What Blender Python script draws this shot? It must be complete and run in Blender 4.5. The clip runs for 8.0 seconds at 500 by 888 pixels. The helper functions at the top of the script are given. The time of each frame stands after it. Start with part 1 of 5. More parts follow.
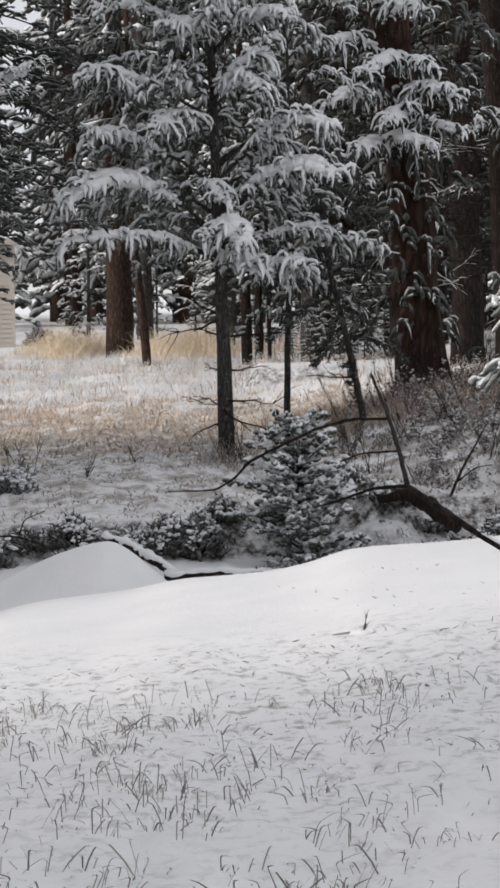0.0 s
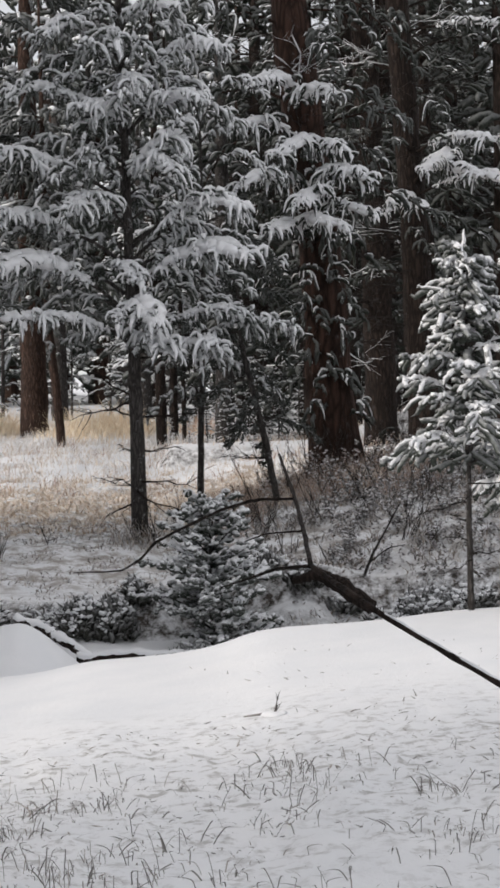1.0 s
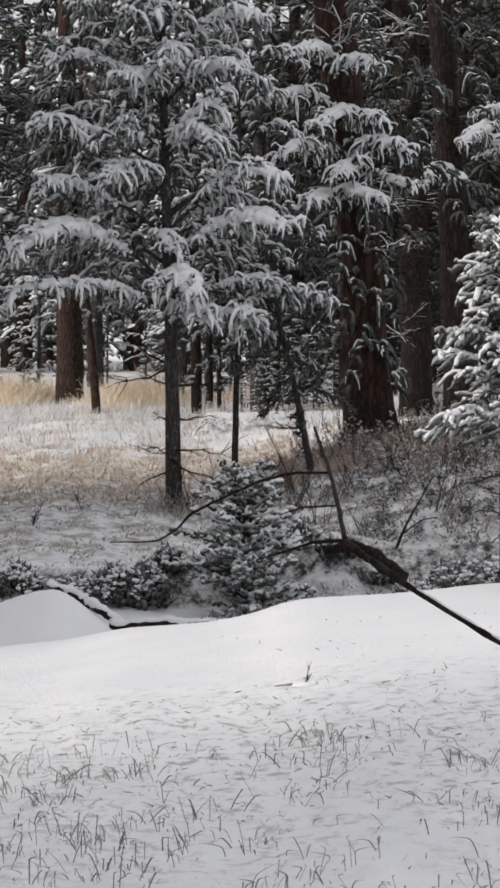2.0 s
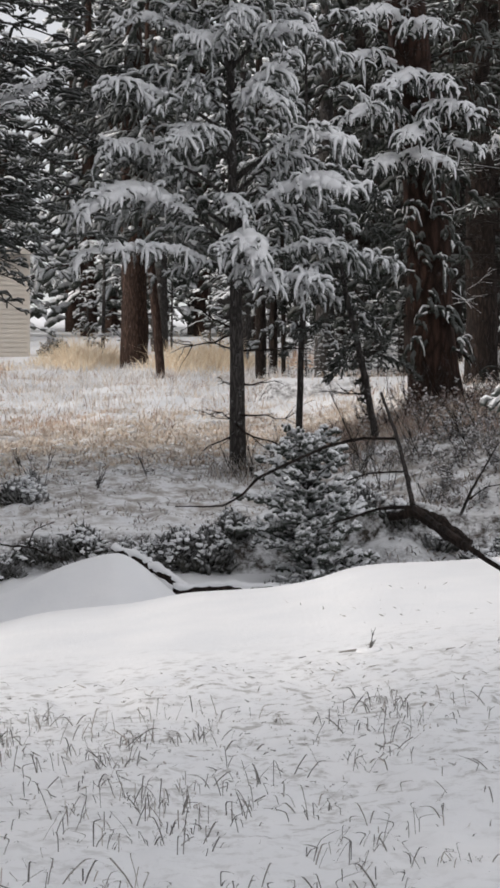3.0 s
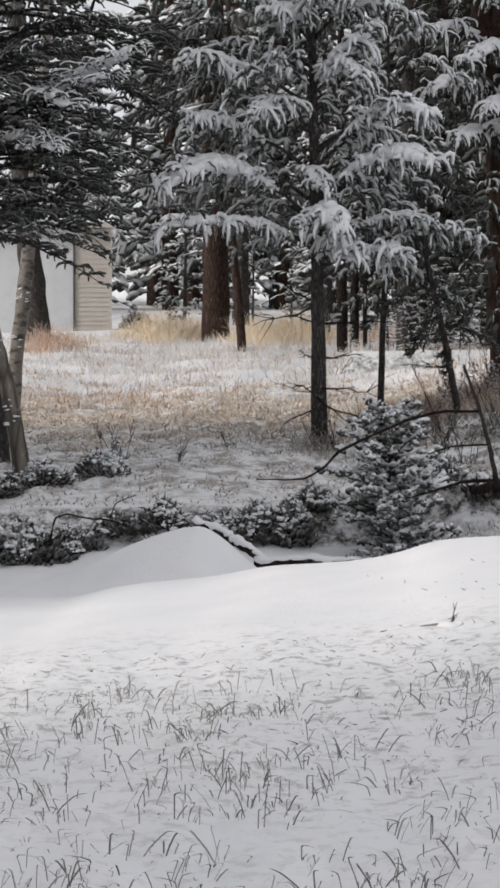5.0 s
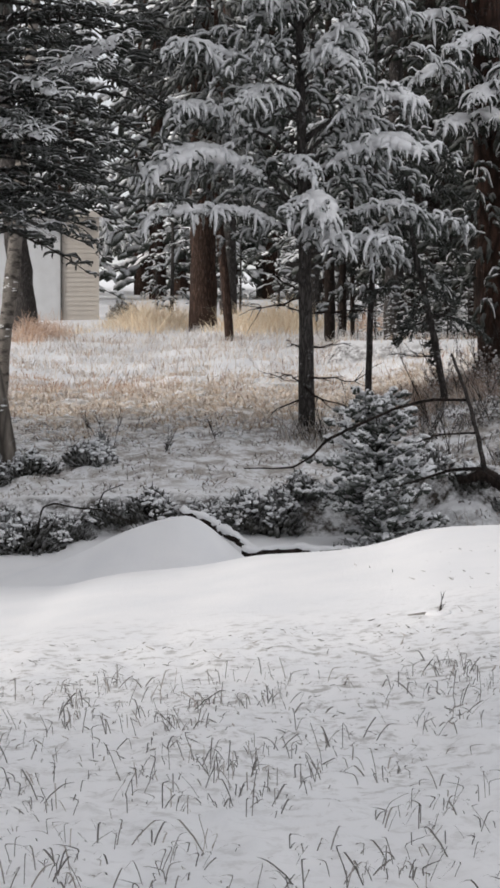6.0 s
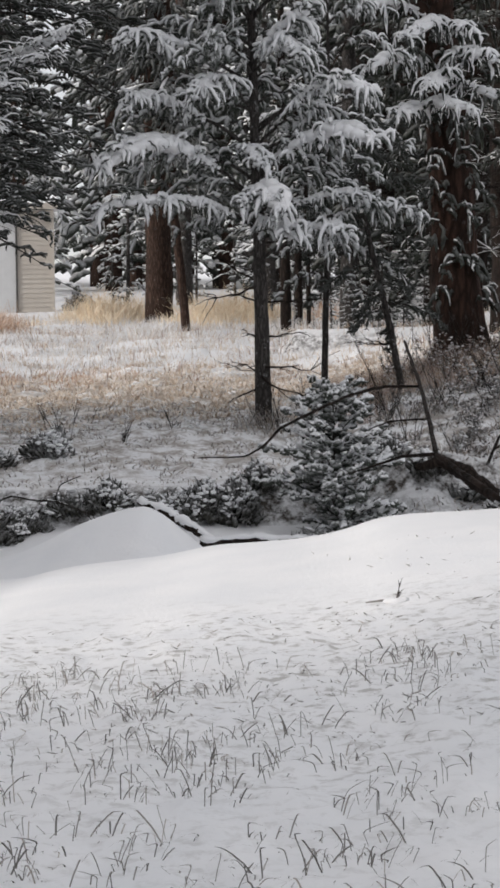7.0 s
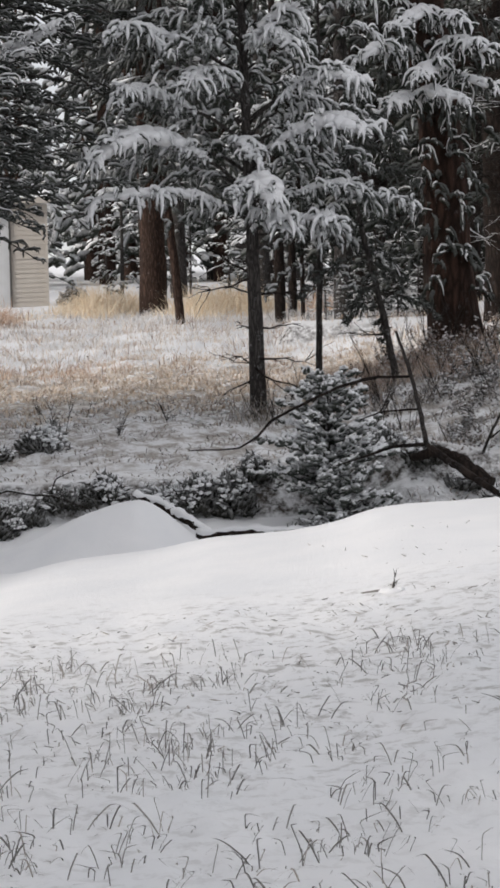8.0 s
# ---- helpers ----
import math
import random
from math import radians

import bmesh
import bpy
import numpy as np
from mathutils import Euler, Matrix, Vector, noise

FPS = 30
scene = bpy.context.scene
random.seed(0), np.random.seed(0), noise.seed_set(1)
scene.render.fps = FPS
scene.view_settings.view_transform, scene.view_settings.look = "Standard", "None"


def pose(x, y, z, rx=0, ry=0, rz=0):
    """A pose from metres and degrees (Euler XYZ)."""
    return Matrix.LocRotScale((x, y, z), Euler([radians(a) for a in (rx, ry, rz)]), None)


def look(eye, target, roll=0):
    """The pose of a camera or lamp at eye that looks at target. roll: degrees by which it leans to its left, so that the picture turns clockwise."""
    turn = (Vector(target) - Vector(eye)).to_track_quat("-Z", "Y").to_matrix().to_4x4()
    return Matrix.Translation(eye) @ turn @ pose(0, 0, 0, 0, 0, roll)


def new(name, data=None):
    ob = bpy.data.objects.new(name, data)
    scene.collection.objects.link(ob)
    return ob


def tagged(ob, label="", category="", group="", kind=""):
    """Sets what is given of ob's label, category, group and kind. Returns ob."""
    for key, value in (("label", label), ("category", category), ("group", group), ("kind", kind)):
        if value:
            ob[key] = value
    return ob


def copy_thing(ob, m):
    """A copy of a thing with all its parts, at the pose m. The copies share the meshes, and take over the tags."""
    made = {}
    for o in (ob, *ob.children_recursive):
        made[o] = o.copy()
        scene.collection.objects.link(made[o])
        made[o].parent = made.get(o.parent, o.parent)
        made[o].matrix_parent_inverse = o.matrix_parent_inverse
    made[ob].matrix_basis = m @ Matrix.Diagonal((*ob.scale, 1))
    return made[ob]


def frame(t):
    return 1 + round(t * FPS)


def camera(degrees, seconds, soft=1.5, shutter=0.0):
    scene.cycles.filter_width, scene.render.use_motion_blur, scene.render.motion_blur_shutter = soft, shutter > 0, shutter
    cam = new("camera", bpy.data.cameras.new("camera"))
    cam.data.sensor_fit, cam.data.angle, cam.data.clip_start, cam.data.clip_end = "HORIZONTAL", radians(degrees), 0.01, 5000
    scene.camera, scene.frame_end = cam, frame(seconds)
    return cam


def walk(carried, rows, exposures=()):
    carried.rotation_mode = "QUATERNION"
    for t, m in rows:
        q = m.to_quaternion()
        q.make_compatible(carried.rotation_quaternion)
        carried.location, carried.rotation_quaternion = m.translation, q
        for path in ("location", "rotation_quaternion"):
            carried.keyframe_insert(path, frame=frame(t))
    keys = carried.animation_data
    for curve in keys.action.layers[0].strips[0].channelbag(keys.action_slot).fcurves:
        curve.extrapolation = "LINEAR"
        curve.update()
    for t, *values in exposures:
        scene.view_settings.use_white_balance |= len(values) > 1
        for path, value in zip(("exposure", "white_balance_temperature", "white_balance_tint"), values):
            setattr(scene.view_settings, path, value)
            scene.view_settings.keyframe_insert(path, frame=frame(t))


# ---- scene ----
cam = camera(13.985, 8.0, soft=3.0)


def aim(eye, yaw, pitch, roll):
    """Yaw to the right of +y and pitch up, in degrees."""
    a, b = radians(yaw), radians(pitch)
    way = Vector((math.sin(a) * math.cos(b), math.cos(a) * math.cos(b), math.sin(b)))
    return look(eye, Vector(eye) + way, roll)


# seconds, eye, yaw, pitch, roll: a hand-held long lens that swings right, then left
PATH = [
    (0.0, (0.000, 0.000, 1.750), -0.000, -1.734, -1.040),
    (0.5, (0.046, 0.014, 1.744), 1.612, -0.790, -1.132),
    (1.0, (0.043, 0.026, 1.746), 2.385, 0.497, -1.120),
    (1.2, (0.035, 0.006, 1.749), 2.088, 0.277, -0.882),
    (2.3, (0.030, -0.052, 1.769), 1.006, -0.732, 0.108),
    (2.5, (0.022, -0.016, 1.764), 0.407, -1.045, 0.277),
    (3.0, (0.018, -0.020, 1.764), -0.356, -1.351, 0.104),
    (3.5, (0.006, 0.056, 1.750), -2.633, -2.976, 0.000),
    (4.0, (0.018, 0.035, 1.753), -2.610, -3.015, -0.201),
    (4.5, (0.018, -0.011, 1.750), -2.955, -3.051, -0.118),
    (5.0, (0.017, 0.019, 1.760), -2.639, -2.098, 0.092),
    (5.2, (0.014, 0.028, 1.756), -2.431, -2.351, 0.038),
    (6.3, (0.016, 0.026, 1.755), -2.133, -2.418, 0.152),
    (6.5, (0.019, 0.048, 1.748), -1.759, -2.520, 0.061),
    (7.0, (0.038, 0.040, 1.750), -1.132, -2.669, -0.638),
    (7.5, (0.039, 0.034, 1.752), -0.486, -2.242, -0.285),
    (8.0, (0.056, 0.026, 1.751), -1.041, -2.898, -1.325),
]
walk(cam, [(t, aim(eye, yaw, pitch, roll)) for t, eye, yaw, pitch, roll in PATH], [(0.0, 0.21, 6560, 12), (8.0, 0.21, 6560, 12)])

# ---- world, sun and exposure ----
SUN_FROM = Vector((-0.80, -0.34, 0.335)).normalized()
world = bpy.data.worlds.new("world")
scene.world = world
world.use_nodes = True
wn, wl = world.node_tree.nodes, world.node_tree.links
sky = wn.new("ShaderNodeTexSky")
sky.sky_type = "NISHITA"
sky.sun_disc = False
sky.sun_elevation = math.asin(SUN_FROM.z)
sky.sun_rotation = math.atan2(SUN_FROM.x, SUN_FROM.y)
sky.altitude = 2200
sky.dust_density = 4.0
# thin even cloud over the clear sky, brighter overhead
veil = wn.new("ShaderNodeHueSaturation")
veil.inputs["Saturation"].default_value = 0.6
wl.new(sky.outputs[0], veil.inputs["Color"])
place = wn.new("ShaderNodeTexCoord")
split = wn.new("ShaderNodeSeparateXYZ")
wl.new(place.outputs["Generated"], split.inputs[0])
dome = wn.new("ShaderNodeMapRange")
for k, v in enumerate((0.0, 1.0, 5.0, 6.8)):
    dome.inputs[k + 1].default_value = v
wl.new(split.outputs[2], dome.inputs[0])
cloud = wn.new("ShaderNodeMix")
cloud.data_type = "RGBA"
cloud.inputs[0].default_value = 0.7
wl.new(veil.outputs[0], cloud.inputs[6])
wl.new(dome.outputs[0], cloud.inputs[7])
wl.new(cloud.outputs[2], wn["Background"].inputs[0])
wn["Background"].inputs[1].default_value = 0.13
sun_data = bpy.data.lights.new("sun", "SUN")
sun_data.energy = 1.95
sun_data.angle = radians(7.0)
sun_data.color = (1.0, 0.955, 0.89)
sun = new("sun", sun_data)
sun.matrix_world = look(SUN_FROM * 100, (0, 0, 0))

# ---- materials ----
def material(name, rough=0.8, spec=0.3):
    m = bpy.data.materials.new(name)
    m.use_nodes = True
    b = m.node_tree.nodes["Principled BSDF"]
    b.inputs["Roughness"].default_value = rough
    b.inputs["Specular IOR Level"].default_value = spec
    return m, m.node_tree.nodes, m.node_tree.links, b


def ramp(nodes, stops):
    r = nodes.new("ShaderNodeValToRGB")
    e = r.color_ramp.elements
    e[0].position, e[0].color = stops[0][0], (*stops[0][1], 1)
    e[1].position, e[1].color = stops[-1][0], (*stops[-1][1], 1)
    for p, c in stops[1:-1]:
        k = e.new(p)
        k.color = (*c, 1)
    return r


def noise_node(nodes, links, scale, detail=4.0, coords=None, rough=0.6):
    n = nodes.new("ShaderNodeTexNoise")
    n.inputs["Scale"].default_value = scale
    n.inputs["Detail"].default_value = detail
    n.inputs["Roughness"].default_value = rough
    if coords is None:
        coords = nodes.new("ShaderNodeNewGeometry").outputs["Position"]
    links.new(coords, n.inputs["Vector"])
    return n


def bump(nodes, links, b, height, strength, distance):
    k = nodes.new("ShaderNodeBump")
    k.inputs["Strength"].default_value = strength
    k.inputs["Distance"].default_value = distance
    links.new(height, k.inputs["Height"])
    links.new(k.outputs[0], b.inputs["Normal"])
    return k


def mix(nodes, links, fac, a, c):
    m = nodes.new("ShaderNodeMix")
    m.data_type = "RGBA"
    for sock, v in ((m.inputs[0], fac), (m.inputs[6], a), (m.inputs[7], c)):
        if isinstance(v, bpy.types.NodeSocket):
            links.new(v, sock)
        else:
            sock.default_value = v if isinstance(v, float) else (*v, 1)
    return m.outputs[2]


def math_node(nodes, links, op, a, c=0.0, clamp=False):
    m = nodes.new("ShaderNodeMath")
    m.operation = op
    m.use_clamp = clamp
    for sock, v in ((m.inputs[0], a), (m.inputs[1], c)):
        if isinstance(v, bpy.types.NodeSocket):
            links.new(v, sock)
        else:
            sock.default_value = v
    return m.outputs[0]


def map_range(nodes, links, v, a, b, c=0.0, d=1.0):
    m = nodes.new("ShaderNodeMapRange")
    links.new(v, m.inputs[0])
    for k, x in enumerate((a, b, c, d)):
        m.inputs[k + 1].default_value = x
    return m.outputs[0]


def snow_material():
    m, n, l, b = material("snow", 0.75, 0.25)
    big = noise_node(n, l, 1.3, 3)
    fine = noise_node(n, l, 45, 5)
    r = ramp(n, [(0.3, (0.80, 0.81, 0.83)), (0.7, (0.87, 0.87, 0.88))])
    l.new(big.outputs["Fac"], r.inputs[0])
    l.new(r.outputs[0], b.inputs["Base Color"])
    bump(n, l, b, fine.outputs["Fac"], 0.25, 0.02)
    return m


def ground_material():
    """Snow, with dry grass showing through it on the meadow across the hollow, bare earth in the bank, and some shade
    put into the colour.
    """
    m, n, l, b = material("snowy_ground", 0.8, 0.2)
    geo = n.new("ShaderNodeNewGeometry")
    sep = n.new("ShaderNodeSeparateXYZ")
    l.new(geo.outputs["Position"], sep.inputs[0])
    y = sep.outputs[1]
    patch = noise_node(n, l, 0.9, 6, rough=0.7)
    streak = noise_node(n, l, 7, 5, rough=0.75)
    snow = ramp(n, [(0.3, (0.80, 0.81, 0.83)), (0.7, (0.87, 0.87, 0.88))])
    l.new(noise_node(n, l, 1.3, 3).outputs["Fac"], snow.inputs[0])
    straw = ramp(n, [(0.3, (0.38, 0.28, 0.19)), (0.55, (0.58, 0.47, 0.34)), (0.75, (0.70, 0.62, 0.50))])
    l.new(streak.outputs["Fac"], straw.inputs[0])
    # the meadow where the dry grass stands
    a = map_range(n, l, y, 27.0, 30.0)
    c = map_range(n, l, y, 38.0, 33.0)
    meadow = math_node(n, l, "MULTIPLY", a, c)
    broken = math_node(n, l, "ADD", map_range(n, l, patch.outputs["Fac"], 0.3, 0.6), map_range(n, l, streak.outputs["Fac"], 0.35, 0.65, -0.5, 0.5))
    fac = math_node(n, l, "MULTIPLY", meadow, broken, True)
    col = mix(n, l, math_node(n, l, "MULTIPLY", fac, 0.65), snow.outputs[0], straw.outputs[0])
    # the steep bank: dark earth and stems, with the shadow of the undercut coloured in
    up = n.new("ShaderNodeSeparateXYZ")
    l.new(geo.outputs["Normal"], up.inputs[0])
    steep = map_range(n, l, up.outputs[2], 0.90, 0.72)
    soil_shade = math_node(n, l, "MULTIPLY", steep, map_range(n, l, streak.outputs["Fac"], 0.4, 0.6))
    far_side = math_node(n, l, "GREATER_THAN", y, 21.5)
    col = mix(n, l, math_node(n, l, "MULTIPLY", soil_shade, far_side, True), col, (0.05, 0.042, 0.036))
    # thin snow over flattened grass on the near field, plus painted shadows of lumps
    wide = n.new("ShaderNodeMapping")
    wide.inputs["Scale"].default_value = (0.85, 1.0, 1.0)
    l.new(geo.outputs["Position"], wide.inputs[0])
    thin = noise_node(n, l, 10, 5, wide.outputs[0], 0.68)
    spread = noise_node(n, l, 1.6, 3)
    lawn = math_node(n, l, "MULTIPLY", map_range(n, l, y, 15.2, 13.2), map_range(n, l, spread.outputs["Fac"], 0.3, 0.55))
    worn_shade = math_node(n, l, "MULTIPLY", lawn, map_range(n, l, thin.outputs["Fac"], 0.51, 0.63))
    worn_shade = math_node(n, l, "MULTIPLY", worn_shade, map_range(n, l, y, 8.5, 11.0, 0.35, 1.0))
    col = mix(n, l, math_node(n, l, "MULTIPLY", worn_shade, 0.75, True), col, (0.33, 0.318, 0.30))
    # and litter showing through it beyond the hollow, with painted shade of the bank
    loose = noise_node(n, l, 4.2, 6, wide.outputs[0], 0.7)
    beyond = math_node(n, l, "MULTIPLY", map_range(n, l, y, 23.0, 24.5), map_range(n, l, y, 37.0, 32.0, 0.10, 1.0))
    litter_shade = math_node(n, l, "MULTIPLY", beyond, map_range(n, l, loose.outputs["Fac"], 0.44, 0.60))
    col = mix(n, l, math_node(n, l, "MULTIPLY", litter_shade, 0.8, True), col, (0.29, 0.25, 0.21))
    l.new(col, b.inputs["Base Color"])
    fine = noise_node(n, l, 30, 6, rough=0.65)
    bump(n, l, b, fine.outputs["Fac"], 0.35, 0.03)
    return m


def needle_material(name, dark, light, dust):
    """Conifer needles with snow dust on what faces up."""
    m, n, l, b = material(name, 0.7, 0.2)
    geo = n.new("ShaderNodeNewGeometry")
    up = n.new("ShaderNodeSeparateXYZ")
    l.new(geo.outputs["Normal"], up.inputs[0])
    grain = noise_node(n, l, 22, 4, rough=0.7)
    big = noise_node(n, l, 1.1, 3)
    green = ramp(n, [(0.3, dark), (0.7, light)])
    l.new(grain.outputs["Fac"], green.inputs[0])
    lie = math_node(n, l, "ADD", up.outputs[2], map_range(n, l, grain.outputs["Fac"], 0.3, 0.7, -0.35, 0.35))
    lie = math_node(n, l, "ADD", lie, map_range(n, l, big.outputs["Fac"], 0.35, 0.65, -0.3, 0.3))
    fac = math_node(n, l, "MULTIPLY", map_range(n, l, lie, -0.45, 0.65), dust, True)
    l.new(mix(n, l, fac, green.outputs[0], (0.80, 0.81, 0.83)), b.inputs["Base Color"])
    bump(n, l, b, grain.outputs["Fac"], 0.5, 0.02)
    return m


def bark_material(name, dark, light, plates, dust=0.5):
    m, n, l, b = material(name, 0.9, 0.15)
    tc = n.new("ShaderNodeNewGeometry")
    mp = n.new("ShaderNodeMapping")
    mp.inputs["Scale"].default_value = (1, 1, 0.22)
    l.new(tc.outputs["Position"], mp.inputs[0])
    warp = noise_node(n, l, plates * 0.7, 3, mp.outputs[0])
    bent = n.new("ShaderNodeVectorMath")
    bent.operation = "MULTIPLY_ADD"
    l.new(warp.outputs["Color"], bent.inputs[0])
    bent.inputs[1].default_value = (0.12, 0.12, 0.12)
    l.new(mp.outputs[0], bent.inputs[2])
    v = n.new("ShaderNodeTexVoronoi")
    v.feature = "DISTANCE_TO_EDGE"
    v.inputs["Scale"].default_value = plates
    l.new(bent.outputs[0], v.inputs["Vector"])
    g = noise_node(n, l, plates * 3, 6, mp.outputs[0], 0.7)
    big = noise_node(n, l, 0.8, 4)
    r = ramp(n, [(0.25, dark), (0.75, light)])
    l.new(math_node(n, l, "ADD", math_node(n, l, "MULTIPLY", g.outputs["Fac"], 0.6), math_node(n, l, "MULTIPLY", big.outputs["Fac"], 0.45)), r.inputs[0])
    crack = map_range(n, l, v.outputs["Distance"], 0.0, 0.3, 0.25, 1.0)
    col = mix(n, l, crack, tuple(0.35 * c for c in dark), r.outputs[0])
    speck = math_node(n, l, "MULTIPLY", map_range(n, l, noise_node(n, l, 9, 5, rough=0.75).outputs["Fac"], 0.6, 0.68), dust, True)
    l.new(mix(n, l, speck, col, (0.78, 0.79, 0.81)), b.inputs["Base Color"])
    h = math_node(n, l, "ADD", crack, math_node(n, l, "MULTIPLY", g.outputs["Fac"], 0.6))
    bump(n, l, b, h, 0.8, 0.03)
    return m


def aspen_material():
    m, n, l, b = material("aspen_bark", 0.8, 0.2)
    tc = n.new("ShaderNodeNewGeometry")
    mp = n.new("ShaderNodeMapping")
    mp.inputs["Scale"].default_value = (1, 1, 2.2)
    l.new(tc.outputs["Position"], mp.inputs[0])
    scar = noise_node(n, l, 4.5, 4, mp.outputs[0], 0.6)
    grain = noise_node(n, l, 40, 4, mp.outputs[0])
    pale = ramp(n, [(0.3, (0.12, 0.11, 0.10)), (0.7, (0.30, 0.275, 0.25))])
    l.new(grain.outputs["Fac"], pale.inputs[0])
    col = mix(n, l, map_range(n, l, scar.outputs["Fac"], 0.48, 0.62), pale.outputs[0], (0.05, 0.045, 0.04))
    l.new(col, b.inputs["Base Color"])
    bump(n, l, b, grain.outputs["Fac"], 0.4, 0.01)
    return m


def straw_material(name, stops, dust=0.0):
    """Blades vary one by one."""
    m, n, l, b = material(name, 0.75, 0.2)
    geo = n.new("ShaderNodeNewGeometry")
    r = ramp(n, stops)
    l.new(geo.outputs["Random Per Island"], r.inputs[0])
    col = r.outputs[0]
    if dust:
        g = noise_node(n, l, 14, 3)
        col = mix(n, l, math_node(n, l, "MULTIPLY", map_range(n, l, g.outputs["Fac"], 0.42, 0.6), dust, True), col, (0.78, 0.79, 0.81))
    l.new(col, b.inputs["Base Color"])
    return m


def paint_material(name, colour, rough=0.6):
    m, n, l, b = material(name, rough, 0.3)
    g = noise_node(n, l, 3, 6, rough=0.7)
    r = ramp(n, [(0.25, tuple(0.86 * c for c in colour)), (0.75, colour)])
    l.new(g.outputs["Fac"], r.inputs[0])
    l.new(r.outputs[0], b.inputs["Base Color"])
    bump(n, l, b, noise_node(n, l, 60, 3).outputs["Fac"], 0.2, 0.004)
    return m


SNOW = snow_material()
GROUND = ground_material()
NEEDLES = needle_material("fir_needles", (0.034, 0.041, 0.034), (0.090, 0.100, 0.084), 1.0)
# darker copy of the needles: the shade of the deep wood is in its colour
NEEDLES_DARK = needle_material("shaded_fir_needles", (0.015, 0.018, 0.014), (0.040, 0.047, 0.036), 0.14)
BARK = bark_material("fir_bark", (0.040, 0.036, 0.034), (0.135, 0.122, 0.115), 22, 0.3)
PINE_BARK = bark_material("pine_bark", (0.028, 0.020, 0.017), (0.12, 0.072, 0.054), 15, 0.08)
NEEDLES_YOUNG = needle_material("young_fir_needles", (0.026, 0.032, 0.026), (0.070, 0.078, 0.064), 0.42)
SHRUB_LEAF = needle_material("frosted_shrub_leaves", (0.022, 0.022, 0.019), (0.062, 0.060, 0.050), 0.36)
NEEDLES_GREY = needle_material("frosted_dark_needles", (0.018, 0.021, 0.018), (0.046, 0.052, 0.043), 0.20)
RED_BARK = bark_material("red_furrowed_bark", (0.016, 0.011, 0.009), (0.092, 0.050, 0.037), 9, 0.06)
DARK_BARK = bark_material("weathered_conifer_bark", (0.013, 0.010, 0.009), (0.052, 0.037, 0.030), 14, 0.05)
TWIG = bark_material("dead_twig_bark", (0.03, 0.026, 0.023), (0.10, 0.085, 0.075), 60, 0.35)
ASPEN = aspen_material()
OLD_ASPEN = bark_material("old_aspen_bark", (0.07, 0.062, 0.055), (0.34, 0.30, 0.26), 7, 0.15)
STRAW = straw_material("golden_dry_grass", [(0.0, (0.66, 0.50, 0.33)), (0.5, (0.86, 0.73, 0.55)), (1.0, (0.92, 0.85, 0.73))])
AMBER = straw_material("amber_dry_grass", [(0.0, (0.36, 0.20, 0.12)), (0.5, (0.56, 0.35, 0.22)), (1.0, (0.74, 0.58, 0.44))], 0.4)
STRAW_SNOW = straw_material("snow_dusted_dry_grass", [(0.0, (0.40, 0.29, 0.205)), (0.5, (0.64, 0.51, 0.385)), (1.0, (0.80, 0.70, 0.58))], 0.6)
RUSSET = straw_material("russet_weeds", [(0.0, (0.13, 0.08, 0.06)), (0.5, (0.33, 0.21, 0.155)), (1.0, (0.50, 0.37, 0.29))], 0.4)
BANK_STEMS = straw_material("frosted_stems", [(0.0, (0.06, 0.05, 0.042)), (0.5, (0.22, 0.175, 0.14)), (1.0, (0.48, 0.41, 0.34))], 0.55)
FROST_WHITE = straw_material("frost_white_grass", [(0.0, (0.46, 0.38, 0.31)), (0.4, (0.70, 0.66, 0.62)), (1.0, (0.86, 0.86, 0.87))], 0.5)
RUSSET_LEAF = straw_material("russet_dead_leaves", [(0.0, (0.085, 0.052, 0.040)), (0.6, (0.22, 0.145, 0.115)), (1.0, (0.36, 0.28, 0.24))], 0.45)
LEAF_LITTER = straw_material("frosted_dead_leaves", [(0.0, (0.045, 0.038, 0.034)), (0.6, (0.15, 0.125, 0.11)), (1.0, (0.34, 0.31, 0.29))], 0.5)
FROST_GRASS = straw_material("frosted_grass", [(0.0, (0.12, 0.115, 0.108)), (0.45, (0.215, 0.205, 0.192)), (0.8, (0.29, 0.275, 0.258)), (1.0, (0.44, 0.395, 0.36))])
SIDING = paint_material("tan_siding", (0.55, 0.51, 0.46))
DOOR_PAINT = paint_material("pale_door_paint", (0.66, 0.675, 0.69))
DARK_TRIM = paint_material("dark_trim", (0.10, 0.095, 0.09))


